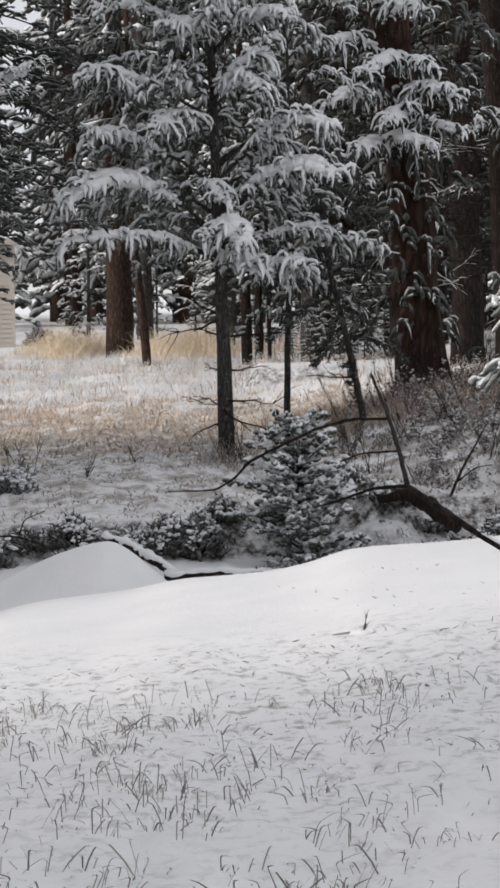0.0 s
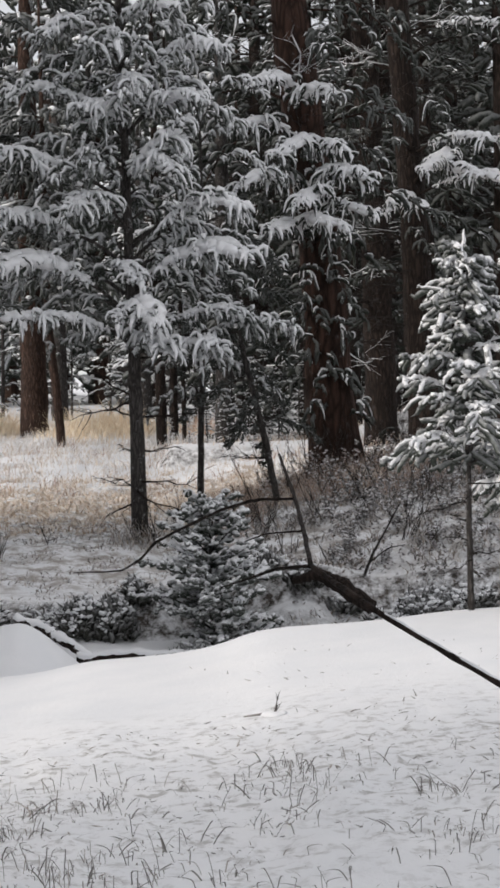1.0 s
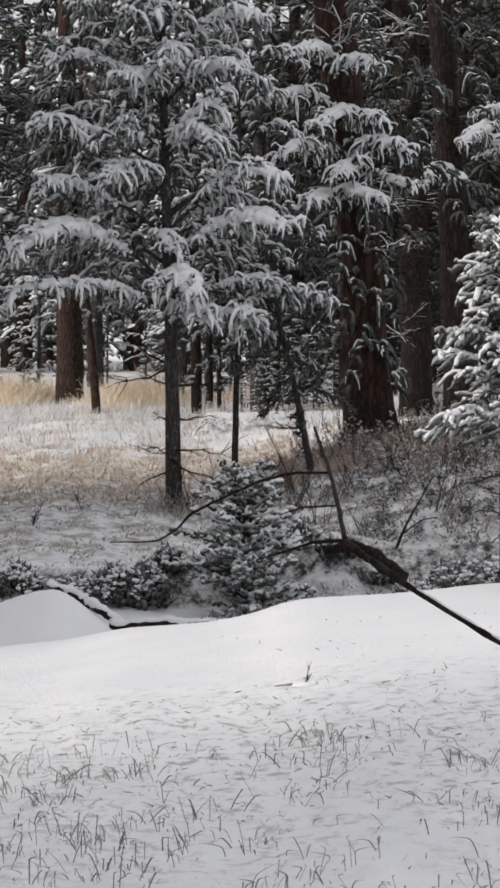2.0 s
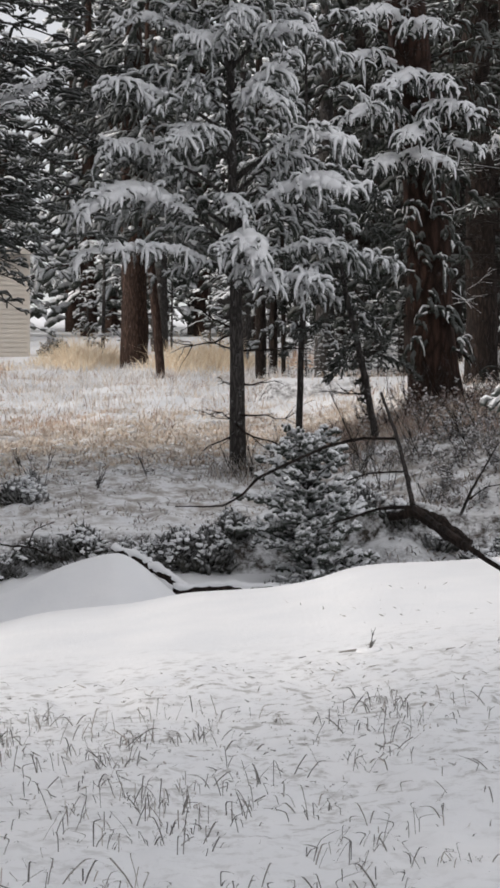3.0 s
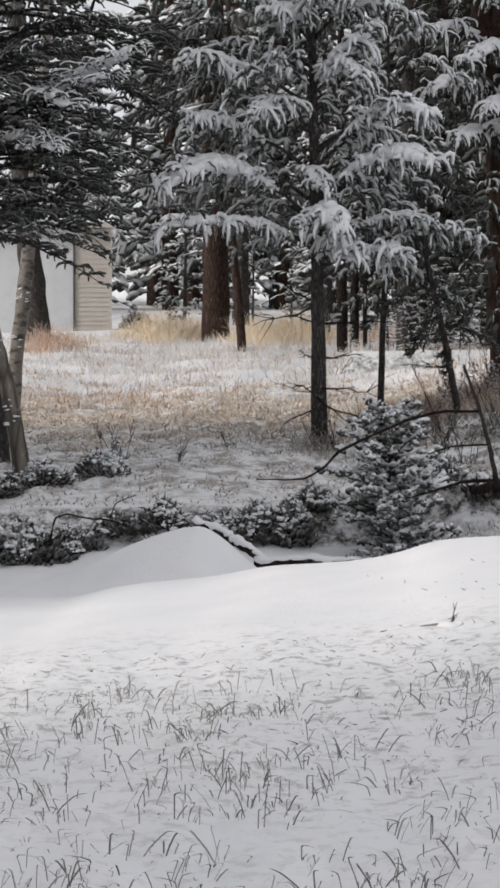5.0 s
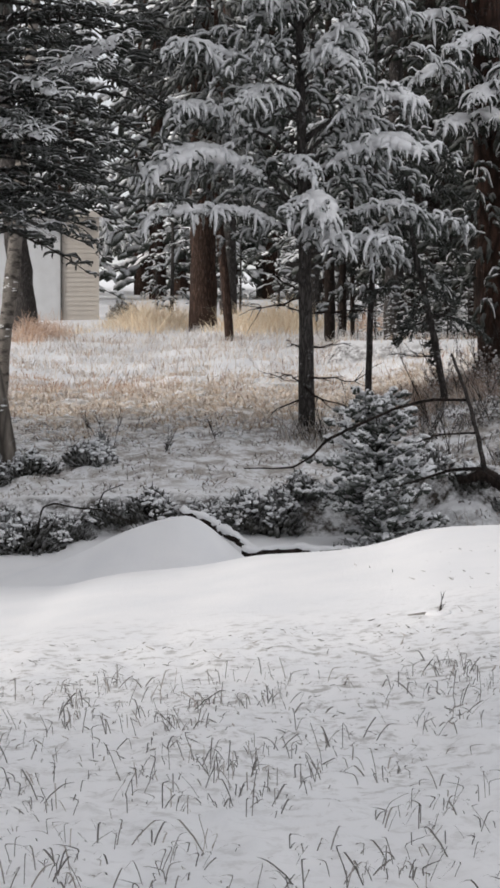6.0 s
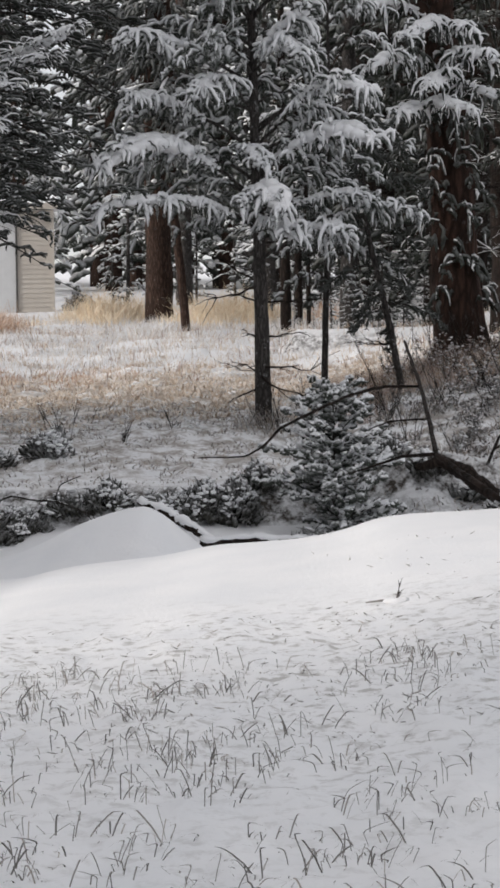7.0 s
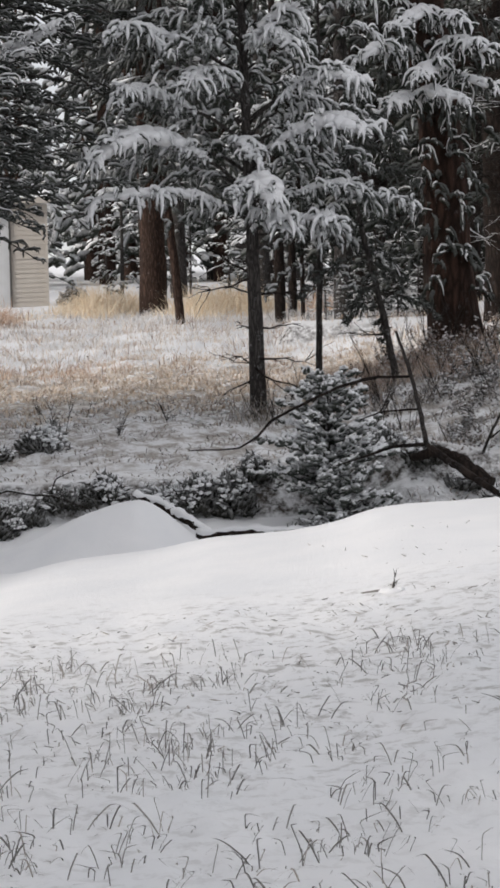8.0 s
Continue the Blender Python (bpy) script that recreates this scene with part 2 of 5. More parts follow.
# ---- mesh building ----
class Stock:
    """Gathers vertices and faces, then makes one mesh of them."""

    def __init__(self):
        self.v, self.f, self.n = [], [], 0

    def add(self, verts, faces):
        self.v.append(np.asarray(verts, float).reshape(-1, 3))
        self.f.append(np.asarray(faces, int) + self.n)
        self.n += len(self.v[-1])

    def mesh(self, name, mat, smooth=True, more=()):
        """One mesh; more: further (stock, material) pairs that belong to the same piece."""
        me = bpy.data.meshes.new(name)
        sets = [(self, mat)] + [k for k in more if k[0].n]
        v = np.concatenate([w for s, _ in sets for w in s.v])
        lift = np.cumsum([0] + [s.n for s, _ in sets])
        flat = np.concatenate([f.ravel() + lift[k] for k, (s, _) in enumerate(sets) for f in s.f])
        sizes = np.concatenate([np.full(len(f), f.shape[1]) for s, _ in sets for f in s.f])
        which = np.concatenate([np.full(len(f), k) for k, (s, _) in enumerate(sets) for f in s.f])
        me.vertices.add(len(v))
        me.vertices.foreach_set("co", v.ravel())
        me.loops.add(len(flat))
        me.loops.foreach_set("vertex_index", flat)
        me.polygons.add(len(sizes))
        me.polygons.foreach_set("loop_start", np.concatenate([[0], np.cumsum(sizes)[:-1]]))
        me.polygons.foreach_set("use_smooth", np.full(len(sizes), smooth))
        for _, k in sets:
            me.materials.append(k)
        me.polygons.foreach_set("material_index", which)
        me.update(calc_edges=True)
        return me


def unit(v):
    return v / (np.linalg.norm(v, axis=-1, keepdims=True) + 1e-9)


def tubes(stock, paths, radii, sides=5, flat=1.0, rough=0.0, rng=None, close=True):
    """Tubes along n paths of k points; flat squeezes them in height; rough makes them lumpy."""
    paths, radii = np.asarray(paths, float), np.asarray(radii, float)
    n, k, _ = paths.shape
    t = unit(np.gradient(paths, axis=1))
    up = np.where(np.abs(t[..., 2:3]) > 0.95, np.array([1.0, 0, 0]), np.array([0, 0, 1.0]))
    side = unit(np.cross(t, up))
    top = np.cross(side, t)
    a = np.arange(sides) * 2 * np.pi / sides
    r = radii[..., None]
    if rough:
        r = r * (1 + rough * (rng.random((n, k, sides)) - 0.5) * 2)
    v = paths[:, :, None] + (r * np.cos(a))[..., None] * side[:, :, None] + (r * np.sin(a) * flat)[..., None] * top[:, :, None]
    i = np.arange(n)[:, None, None] * k * sides + np.arange(k - 1)[None, :, None] * sides + np.arange(sides)
    j = np.arange(n)[:, None, None] * k * sides + np.arange(k - 1)[None, :, None] * sides + (np.arange(sides) + 1) % sides
    stock.add(v, np.stack([i, i + sides, j + sides, j], -1).reshape(-1, 4))
    if close:
        ends = np.arange(n)[:, None] * k * sides + np.arange(sides)
        stock.f.append(ends + stock.n - n * k * sides)
        stock.f.append(ends[:, ::-1] + (k - 1) * sides + stock.n - n * k * sides)


def blades(stock, base, tall, lean_dir, lean, width, rng, k=4):
    """Thin tapering blades, each bent over in one direction."""
    n = len(base)
    u = np.linspace(0, 1, k)
    d = np.stack([np.cos(lean_dir), np.sin(lean_dir), np.zeros(n)], -1)
    side = np.stack([-np.sin(lean_dir), np.cos(lean_dir), np.zeros(n)], -1)
    turn = rng.uniform(-1, 1, n)[:, None]
    side = unit(side * turn + np.array([1.0, 0, 0]) * (1.2 - np.abs(turn)))
    p = base[:, None] + d[:, None] * (tall * lean)[:, None, None] * (u ** 2)[None, :, None]
    p[..., 2] += tall[:, None] * (u - 0.35 * np.clip(lean, 0, 1.6)[:, None] * u ** 3)
    w = (width[:, None] * (1 - 0.85 * u))[..., None] * side[:, None]
    v = np.stack([p - w, p + w], 2)
    i = np.arange(n)[:, None] * k * 2 + np.arange(k - 1) * 2
    stock.add(v, np.stack([i, i + 1, i + 3, i + 2], -1).reshape(-1, 4))


def part(name, mesh, parent=None, label="", at=None):
    ob = new(name, mesh)
    if parent is not None:
        ob.parent = parent
    if at is not None:
        ob.matrix_basis = at
    if label:
        ob["label"] = label
    return ob


def thing(name, at, label, category, group="", kind=""):
    """An Empty at the base of a thing that parents its parts."""
    ob = new(name)
    ob.empty_display_size = 0.2
    ob.matrix_basis = at
    return tagged(ob, label, category, group, kind)


# ---- ground ----
def step(a, b, x):
    t = np.clip((np.asarray(x, float) - a) / (b - a), 0, 1)
    return t * t * (3 - 2 * t)


def wave(x, y, seed, scale):
    """A smooth uneven field between about -1 and 1."""
    r = np.random.default_rng(seed)
    out = 0
    for k in range(7):
        a, p, f = r.random() * 6.283, r.random() * 6.283, (0.6 + 0.9 * r.random()) / scale
        out = out + np.sin((np.cos(a) * x + np.sin(a) * y) * f * 6.283 + p)
    return out / 4.0


def crest(x):
    """The brow of the near snow field, 18 m out."""
    return np.interp(x, [-8, -3.04, -2.33, -2.07, -1.82, -1.11, -0.61, 0.14, 0.49, 0.78, 1.0, 1.76, 2.41, 3, 8], [-0.45, -0.28, -0.24, -0.16, -0.11, -0.05, 0.055, 0.095, 0.15, 0.25, 0.285, 0.345, 0.40, 0.42, 0.55])


def crest_soft(x):
    return sum(crest(x + d) for d in (-0.12, -0.06, 0, 0.06, 0.12)) / 5


def height(x, y):
    x, y = np.asarray(x, float), np.asarray(y, float)
    near = -0.36 + (crest_soft(x) + 0.36) * np.clip((y - 5) / 13, 0, 1) ** 1.3
    near = near + 0.012 * wave(x, y, 3, 2.2) * step(18, 15, y) + step(15.2, 12.8, y) * (0.014 * wave(x, y * 0.8, 31, 0.55) + 0.030 * np.maximum(wave(x, y * 0.7, 32, 0.22) - 0.25, 0) + 0.022 * np.maximum(wave(x, y * 0.8, 34, 0.13) - 0.3, 0))
    far = np.interp(y, [18, 19.6, 20.8, 22.3, 23.15, 23.5, 25.5, 27, 29.5, 32, 36, 42, 50, 60, 80, 120, 300, 900], [-0.5, -0.78, -0.68, -0.45, -0.25, 0.18, 0.53, 0.72, 0.92, 1.07, 1.3, 1.7, 2.2, 2.85, 3.9, 6, 12, 40])
    far = far + np.interp(x, [-9, -4, -2, 0, 1, 2.5, 4, 9], [0.05, -0.1, 0, 0, 0.14, 0.5, 0.75, 1.0]) * step(22, 25.5, y) * step(49, 33, y)
    far = far + 0.06 * wave(x, y, 5, 4.0) * step(22, 26, y) + 0.03 * wave(x, y, 6, 1.1) * step(21, 23, y) * step(60, 30, y) + (0.035 * np.maximum(wave(x, y * 0.8, 41, 0.45), -0.1) + 0.025 * np.maximum(wave(x, y, 42, 0.23) - 0.1, 0)) * step(23, 24.5, y) * step(60, 40, y)
    far = far + 0.06 * np.maximum(wave(x * 0.4, y, 61, 1.5), -0.2) * step(33, 36, y) * step(58, 50, y)
    # a ploughed ridge of snow at the back of the meadow
    ridge = 2.13 + 0.015 * x + 0.5 * step(3.3, 4.9, x) + 0.03 * wave(x, y, 33, 1.6)
    far = far + np.maximum(ridge - far, 0) * step(41.0, 41.7, y) * step(45.5, 43.0, y) * step(-0.15, 0.22, x) * step(9, 7, x)
    # a snow mound in the hollow
    side = np.where(x < -1.6, 1.3, 0.68)
    far = far + 0.78 * np.exp(-(np.abs(x + 1.60 + 0.1 * np.sin(y * 2)) / side) ** 1.8 - ((y - 21.0) / 0.75) ** 2)
    far = far + 0.02 * wave(x, y, 51, 0.8) * step(19.5, 20.2, y) * step(22.2, 21.5, y)
    far = far + 0.35 * np.exp(-((x - 1.5) / 0.6) ** 2 - ((y - 23.2) / 0.7) ** 2)
    brow = 18 + 0.25 * wave(x, x * 0, 9, 3.0)
    return near + (far - near) * step(-0.1, 0.9, y - brow)


def build_ground():
    ys = np.concatenate([np.linspace(-12, 6, 19), np.arange(6.1, 15, 0.06), np.arange(15, 17, 0.1), np.arange(17, 28, 0.05), np.arange(28, 45, 0.2), np.linspace(45, 120, 60), np.geomspace(125, 3000, 25)])
    xs = np.concatenate([-np.geomspace(3000, 9.5, 30), np.arange(-9, -4.5, 0.15), np.arange(-4.5, 4.5, 0.07), np.arange(4.5, 9.01, 0.15), np.geomspace(9.5, 3000, 30)])
    X, Y = np.meshgrid(xs, ys)
    Z = height(X, Y)
    i = np.arange(len(ys) - 1)[:, None] * len(xs) + np.arange(len(xs) - 1)
    s = Stock()
    s.add(np.stack([X, Y, Z], -1), np.stack([i, i + 1, i + 1 + len(xs), i + len(xs)], -1).reshape(-1, 4))
    tagged(new("ground", s.mesh("ground", GROUND)), "snow-covered ground with a hollow and dry grass showing through", "ground", kind="structure")


build_ground()


# ---- conifers ----
def needle_fans(stock, paths, size, per, rng):
    """Loose needle sprays that stand out of each twig."""
    n, k, _ = paths.shape
    u = rng.random((n, per)) * (k - 1.001)
    i = u.astype(int)
    f = (u - i)[..., None]
    rows = np.arange(n)[:, None]
    p = paths[rows, i] * (1 - f) + paths[rows, i + 1] * f
    t = unit(paths[rows, i + 1] - paths[rows, i])
    d = unit(rng.normal(size=(n, per, 3)))
    d = unit(np.cross(t, d) + t * 0.9)
    w = unit(np.cross(d, rng.normal(size=(n, per, 3))))
    L = size * (0.6 + 0.8 * rng.random((n, per, 1)))
    v = np.stack([p - w * 0.16 * L, p + d * L, p + w * 0.16 * L], 2)
    stock.add(v, np.arange(n * per * 3).reshape(-1, 3))


BLUNT = np.array([0.55, 0.9, 1.0, 1.0, 0.92, 0.68, 0.12])


def bough(stocks, base, azimuth, length, lift, sag, load, rng, wide=0.36, gap=0.085, sides=5, fans=7, hang=0.75, thick=0.030, coarse=False, start=0.25, order=2, ridge_r=1.0, fan=0.0):
    """One bough: a limb that leaves the trunk at base, blunt twigs along both its sides, and the snow on them."""
    wood, green, snow = stocks
    a = radians(azimuth)
    out, across = np.array([math.sin(a), math.cos(a), 0]), np.array([math.cos(a), -math.sin(a), 0])
    k = 9
    u = np.linspace(0, 1, k)
    bend = rng.normal() * 0.10 * length
    axis = np.asarray(base) + np.outer(u * length, out) + np.outer(bend * u * u, across)
    axis[:, 2] += length * (lift * u - sag * u ** 2.2)
    if coarse:
        tubes(wood, axis[None, ::2], (0.012 + 0.012 * length * (1 - u[::2]))[None], 3)
    else:
        tubes(wood, axis[None], (0.007 + 0.010 * length * (1 - u))[None], 5)
    m = max(3, int(length * (1 - start) / gap))
    s = np.tile(np.linspace(start, 1.0, m), 2) + rng.normal(size=2 * m) * 0.03
    s = np.clip(s, 0.05, 1)
    sign = np.repeat([1.0, -1.0], m)
    root = np.stack([np.interp(s, u, axis[:, c]) for c in range(3)], -1)
    full = (np.sin(np.clip(s, 0, 1) ** 0.75 * 2.75) * 0.85 + 0.15) * wide * min(1.2, 0.45 + 0.4 * length)
    size = np.clip(full * (0.45 + 0.9 * rng.random(2 * m)), 0.07, None)
    slant = np.radians(20 + 70 * rng.random(2 * m)) * (1.2 - 0.7 * s)
    heading = out * np.cos(slant)[:, None] + across * (np.sin(slant) * sign)[:, None]
    heading[:, 2] += rng.normal(size=2 * m) * 0.18
    # side twigs of the second order
    sets = [(root, heading, size, s)]
    for f, turned in ((0.25, 0.9), (0.55, -0.8))[:order]:
        r2 = root + heading * (size * (f + 0.2 * rng.random(2 * m)))[:, None]
        r2[:, 2] -= hang * size * f * f
        h2 = unit(heading + across * (turned * sign)[:, None] + out * 0.3 + rng.normal(size=(2 * m, 3)) * 0.2)
        sets.append((r2, h2, size * (0.5 + 0.35 * rng.random(2 * m)), s))
    root, heading, size, s = (np.concatenate([k[c] for k in sets]) for c in range(4))
    q = np.array([0, 0.2, 0.42, 0.64, 0.84, 0.95, 1.0])
    reach = (1 - 0.42 * hang) * q + 0.25 * hang * (1 - (1 - q) ** 2)
    paths = root[:, None] + heading[:, None] * (size[:, None] * reach)[..., None]
    paths[..., 2] -= (size * hang * (0.25 + 1.1 * rng.random(len(size))))[:, None] * q ** 1.7
    paths[:, 1:] += np.cumsum(rng.normal(size=(len(size), 6, 3)) * 0.010, 1)
    profile = BLUNT
    if coarse:
        paths, profile = paths[:, [0, 2, 4, 6]], np.array([0.5, 1.0, 0.9, 0.15])
    fat = thick * (0.7 + 0.6 * rng.random(len(size)))[:, None]
    tubes(green, paths, fat * profile, sides, 1.0, 0.4, rng, False)
    if fans:
        needle_fans(green, paths, fan or thick * 1.6, fans, rng)
    # snow on the twigs and a broken ridge along the limb
    keep = rng.random(len(size)) < (0.1 + 0.8 * load) * (0.4 + 0.7 * s)
    if keep.any() and not coarse:
        sp = paths[keep].copy()
        full_r = fat[keep] * (0.55 + 0.55 * load * (0.5 + 0.5 * s[keep, None]))
        sp[..., 2] += fat[keep] * 0.55
        tubes(snow, sp, full_r * BLUNT * np.array([0.7, 1.1, 1.1, 1.05, 1.0, 0.95, 0.9]), sides, 0.8, 0.35, rng, False)
    if load > 0.3 and ridge_r:
        bits = 9 if coarse else int(12 + 12 * length)
        v = np.linspace(max(start, 0.25), 1.0, bits)
        ridge = np.stack([np.interp(v, u, axis[:, c]) for c in range(3)], -1)
        r = np.interp(v, [0.2, 0.45, 0.85, 1.0], [0.012, 0.045, 0.07, 0.03]) * load * min(1.15, 0.5 + 0.4 * length) * ridge_r
        r = r * (0.5 + 0.7 * rng.random(bits))
        ridge[:, 2] += r * 0.3 + 0.01
        for shift in ((0,) if coarse else (-1, 0, 1)):
            rr = ridge + np.outer(0.9 * r * shift + rng.normal(size=bits) * 0.03, across)
            rr[:, 2] += rng.normal(size=bits) * 0.012 - 0.6 * r * abs(shift)
            tubes(snow, rr[None][:, ::3] if coarse else rr[None], r[None][:, ::3] * 1.5 if coarse else r[None], 4 if coarse else 7, 0.75, 0.45, rng)


def through_three(base, crest, tip, k):
    """A smooth arch that leaves base, passes its crest and ends at the tip."""
    u = np.linspace(0, 1, k)[:, None]
    c = 0.66
    a, b, d = np.asarray(base, float), np.asarray(crest, float), np.asarray(tip, float)
    return u, a * (u - c) * (u - 1) / c + b * u * (u - 1) / (c * (c - 1)) + d * u * (u - c) / (1 - c)


def spray(stocks, base, crest, tip, load, rng, finger=0.28, gap=0.10, thick=0.028, start=0.25, sides=5, fans=3, sub=2, blanket=0.075, droop=0.8):
    """An arched bough whose twigs hang like curved fingers from both sides, with a blanket of snow along its crest."""
    wood, green, snow = stocks
    k = 12
    u, axis = through_three(base, crest, tip, k)
    axis[2:-1] += rng.normal(size=(k - 3, 3)) * 0.012
    u = u[:, 0]
    run = np.linalg.norm(np.diff(axis, axis=0), axis=1).sum()
    tubes(wood, axis[None], (0.006 + 0.011 * min(run, 2.0) * (1 - u))[None], 5)
    out = unit((axis[-1] - axis[0]) * np.array([1.0, 1, 0]))
    across = np.array([out[1], -out[0], 0])
    m = max(4, int(run * (1 - start) / gap))
    s = np.clip(np.tile(np.linspace(start, 1.0, m), 2) + rng.normal(size=2 * m) * 0.025, 0.05, 1)
    sign = np.repeat([1.0, -1.0], m)
    root = np.stack([np.interp(s, u, axis[:, c]) for c in range(3)], -1)
    v = (s - start) / (1 - start)
    size = finger * (0.55 + 0.6 * np.sin(np.clip(v, 0, 1) * 2.6)) * rng.uniform(0.45, 1.35, 2 * m)
    slant = np.radians(rng.uniform(-10, 65, 2 * m) + 40 * v ** 3)
    heading = across * (np.cos(slant) * sign)[:, None] + out * np.sin(slant)[:, None]
    heading[:, 2] += rng.normal(size=2 * m) * 0.3 * droop
    q = np.array([0, 0.2, 0.42, 0.64, 0.84, 1.0])

    def curve(root, heading, size):
        reach = size[:, None] * (1.0 - 0.4 * droop) * (1 - (1 - q) ** 1.7)
        p = root[:, None] + heading[:, None] * reach[..., None]
        p[..., 2] += size[:, None] * (0.10 * np.sin(q * 3.0) - droop * rng.uniform(0.25, 1.1, (len(size), 1)) * q ** 1.7)
        p[:, 1:] += np.cumsum(rng.normal(size=(len(size), 5, 3)) * 0.011, 1)
        return p

    sets, fat = [curve(root, heading, size)], [np.full(2 * m, thick)]
    for i, turned in ((1, 0.8), (2, -0.7), (3, 0.6))[:sub]:
        h2 = unit(heading + out * turned * 1.1 + rng.normal(size=(2 * m, 3)) * 0.2)
        sets.append(curve(sets[0][:, i], h2, size * rng.uniform(0.45, 0.85, 2 * m)))
        fat.append(np.full(2 * m, thick * 0.9))
    paths, fat = np.concatenate(sets), np.concatenate(fat)
    fat = (fat * rng.uniform(0.75, 1.25, len(fat)))[:, None]
    s = np.tile(s, 1 + len(sets) - 1)
    tubes(green, paths, fat * np.array([0.6, 1.0, 1.05, 1.05, 0.95, 0.25]), sides, 1.0, 0.45, rng, False)
    if fans:
        needle_fans(green, paths, thick * 2.0, fans, rng)
    keep = rng.random(len(paths)) < 0.12 + 0.85 * min(load, 1.0)
    if keep.any():
        sp = paths[keep].copy()
        body = fat[keep] * (0.45 + 0.45 * min(load, 1.3)) * rng.uniform(0.8, 1.2, (keep.sum(), 1))
        side = unit((sp[:, -1] - sp[:, 0]) * np.array([1.0, 1, 0]))
        sp[..., 2] += fat[keep] * np.array([0.75, 0.75, 0.7, 0.6, 0.5, 0.4])
        sp += side[:, None] * (fat[keep] * np.array([0, 0.1, 0.25, 0.4, 0.5, 0.4]))[..., None]
        tubes(snow, sp, body * np.array([1.2, 1.4, 1.25, 1.1, 0.9, 0.2]), sides, 0.8, 0.35, rng, False)
    if load > 0.45:
        bits = int(14 + 15 * run)
        v = np.linspace(start + 0.05, 1.0, bits)
        ridge = np.stack([np.interp(v, u, axis[:, c]) for c in range(3)], -1)
        r = np.interp(v, [start, 0.5, 0.85, 1.0], [0.25, 0.9, 1.0, 0.4]) * blanket * min(load, 1.5) * rng.uniform(0.75, 1.12, bits)
        if load > 1.1:
            r = r * 1.15
        for shift in (-1.0, 0, 1.0):
            rr = ridge + np.outer(r * shift + rng.normal(size=bits) * 0.014, across)
            rr[:, 2] += rng.normal(size=bits) * 0.010 + r * (0.4 - 0.4 * shift * shift)
            tubes(snow, rr[None], (r * (1.0 if shift == 0 else 0.85))[None], 10, 0.72, 0.13, rng)


def trunk_mesh(name, points, radii, mat, rng, sides=14, flare=0.0):
    """A tapered, uneven trunk along a line of points."""
    u = np.linspace(0, 1, 26)
    src = np.linspace(0, 1, len(points))
    p = np.stack([np.interp(u, src, np.asarray(points, float)[:, c]) for c in range(3)], -1)
    r = np.interp(u, np.linspace(0, 1, len(radii)), radii) * (1 + flare * np.exp(-u * 26))
    p[1:, :2] += rng.normal(size=(25, 2)) * radii[0] * 0.04
    s = Stock()
    tubes(s, p[None], r[None], sides, 1.0, 0.07, rng)
    return s.mesh(name, mat)


def three():
    return Stock(), Stock(), Stock()


def hang_bough(root, stocks, needles, bark):
    """One bough as a part, with its needles and its snow under it."""
    limb = part("bough", stocks[0].mesh("bough", bark), root)
    part("needles", stocks[1].mesh("needles", needles), limb, "dark green needle sprays")
    if stocks[2].n:
        tagged(part("snow", stocks[2].mesh("snow", SNOW), limb), "fresh white snow lying on the bough", kind="stuff")


def one_crown(root, stocks, needles, bark):
    part("crown", stocks[1].mesh("crown", needles, more=[(stocks[0], bark), (stocks[2], SNOW)]), root, "dark green crown dusted with snow")


def young_conifer(name, at, tall, spread, label, seed, category="tree", low=0.1, gap=0.07, load=0.9, every=0.16, thick=0.028, trunk_r=0.035, bark=BARK, hang=0.35, lift=0.35, fans=6, sides=5, group="", wide=0.30, lean=(0.0, 0.0), per=5, start=0.2, taper=0.8, jitter=0.06, dead=0, order=1, spike=0.12, needles=None, ridge_r=0.8, droop=0.9):
    """A small conifer with tiers of boughs that shorten towards its top."""
    rng = np.random.default_rng(seed)
    root = thing(name, at, label, category, group)
    part("trunk", trunk_mesh("trunk", [(0, 0, -0.15), (lean[0] * 0.5, lean[1] * 0.5, tall * 0.5), (lean[0], lean[1], tall)], [trunk_r, trunk_r * 0.6, 0.008], bark, rng, 8), root)
    z, turn = tall * low, rng.random() * 360
    while z < tall - spike:
        f = z / tall
        L = spread * (1 - f) ** taper * min(1, 0.55 + 2.5 * f) + 0.07
        for k in range(per if L > 0.3 else 4):
            turn += 360 / per + rng.normal() * 22
            stocks, tip = three(), rng.normal() * 0.18
            bough(stocks, (lean[0] * f, lean[1] * f, max(0.03, z + rng.normal() * jitter)), turn, L * (0.55 + 0.65 * rng.random()), lift + 0.25 * f + tip, lift * droop, load * (0.6 + 0.5 * rng.random()), rng, wide, gap, sides, fans, hang, thick, False, start, order, ridge_r)
            hang_bough(root, stocks, needles or NEEDLES, bark)
        z += every * (0.7 + 0.5 * (1 - f)) * (0.8 + 0.4 * rng.random())
    # the leader, with snow sticking to it
    s, k = Stock(), np.linspace(-1.5 * spike, 0.0, 8)
    p = np.stack([lean[0] + rng.normal(size=8) * 0.008, lean[1] + rng.normal(size=8) * 0.008, tall + k], -1)
    tubes(s, p[None], (thick * np.array([0.8, 0.9, 0.7, 0.95, 0.7, 0.8, 0.5, 0.15]))[None], 6, 1, 0.3, rng)
    tagged(part("snow", s.mesh("snow", SNOW), root), "snow sticking to the leading shoot", kind="stuff")
    for k in range(dead):
        s, z = Stock(), rng.uniform(0.1, low) * tall
        twigs(s, np.array([lean[0] * z / tall, lean[1] * z / tall, z]), rng.uniform(0, 6.28), rng.uniform(0.25, 0.6), rng.uniform(-0.2, 0.3), rng, 0.008, 1)
        part("dead_branch", s.mesh("dead_branch", TWIG), root)
    return root


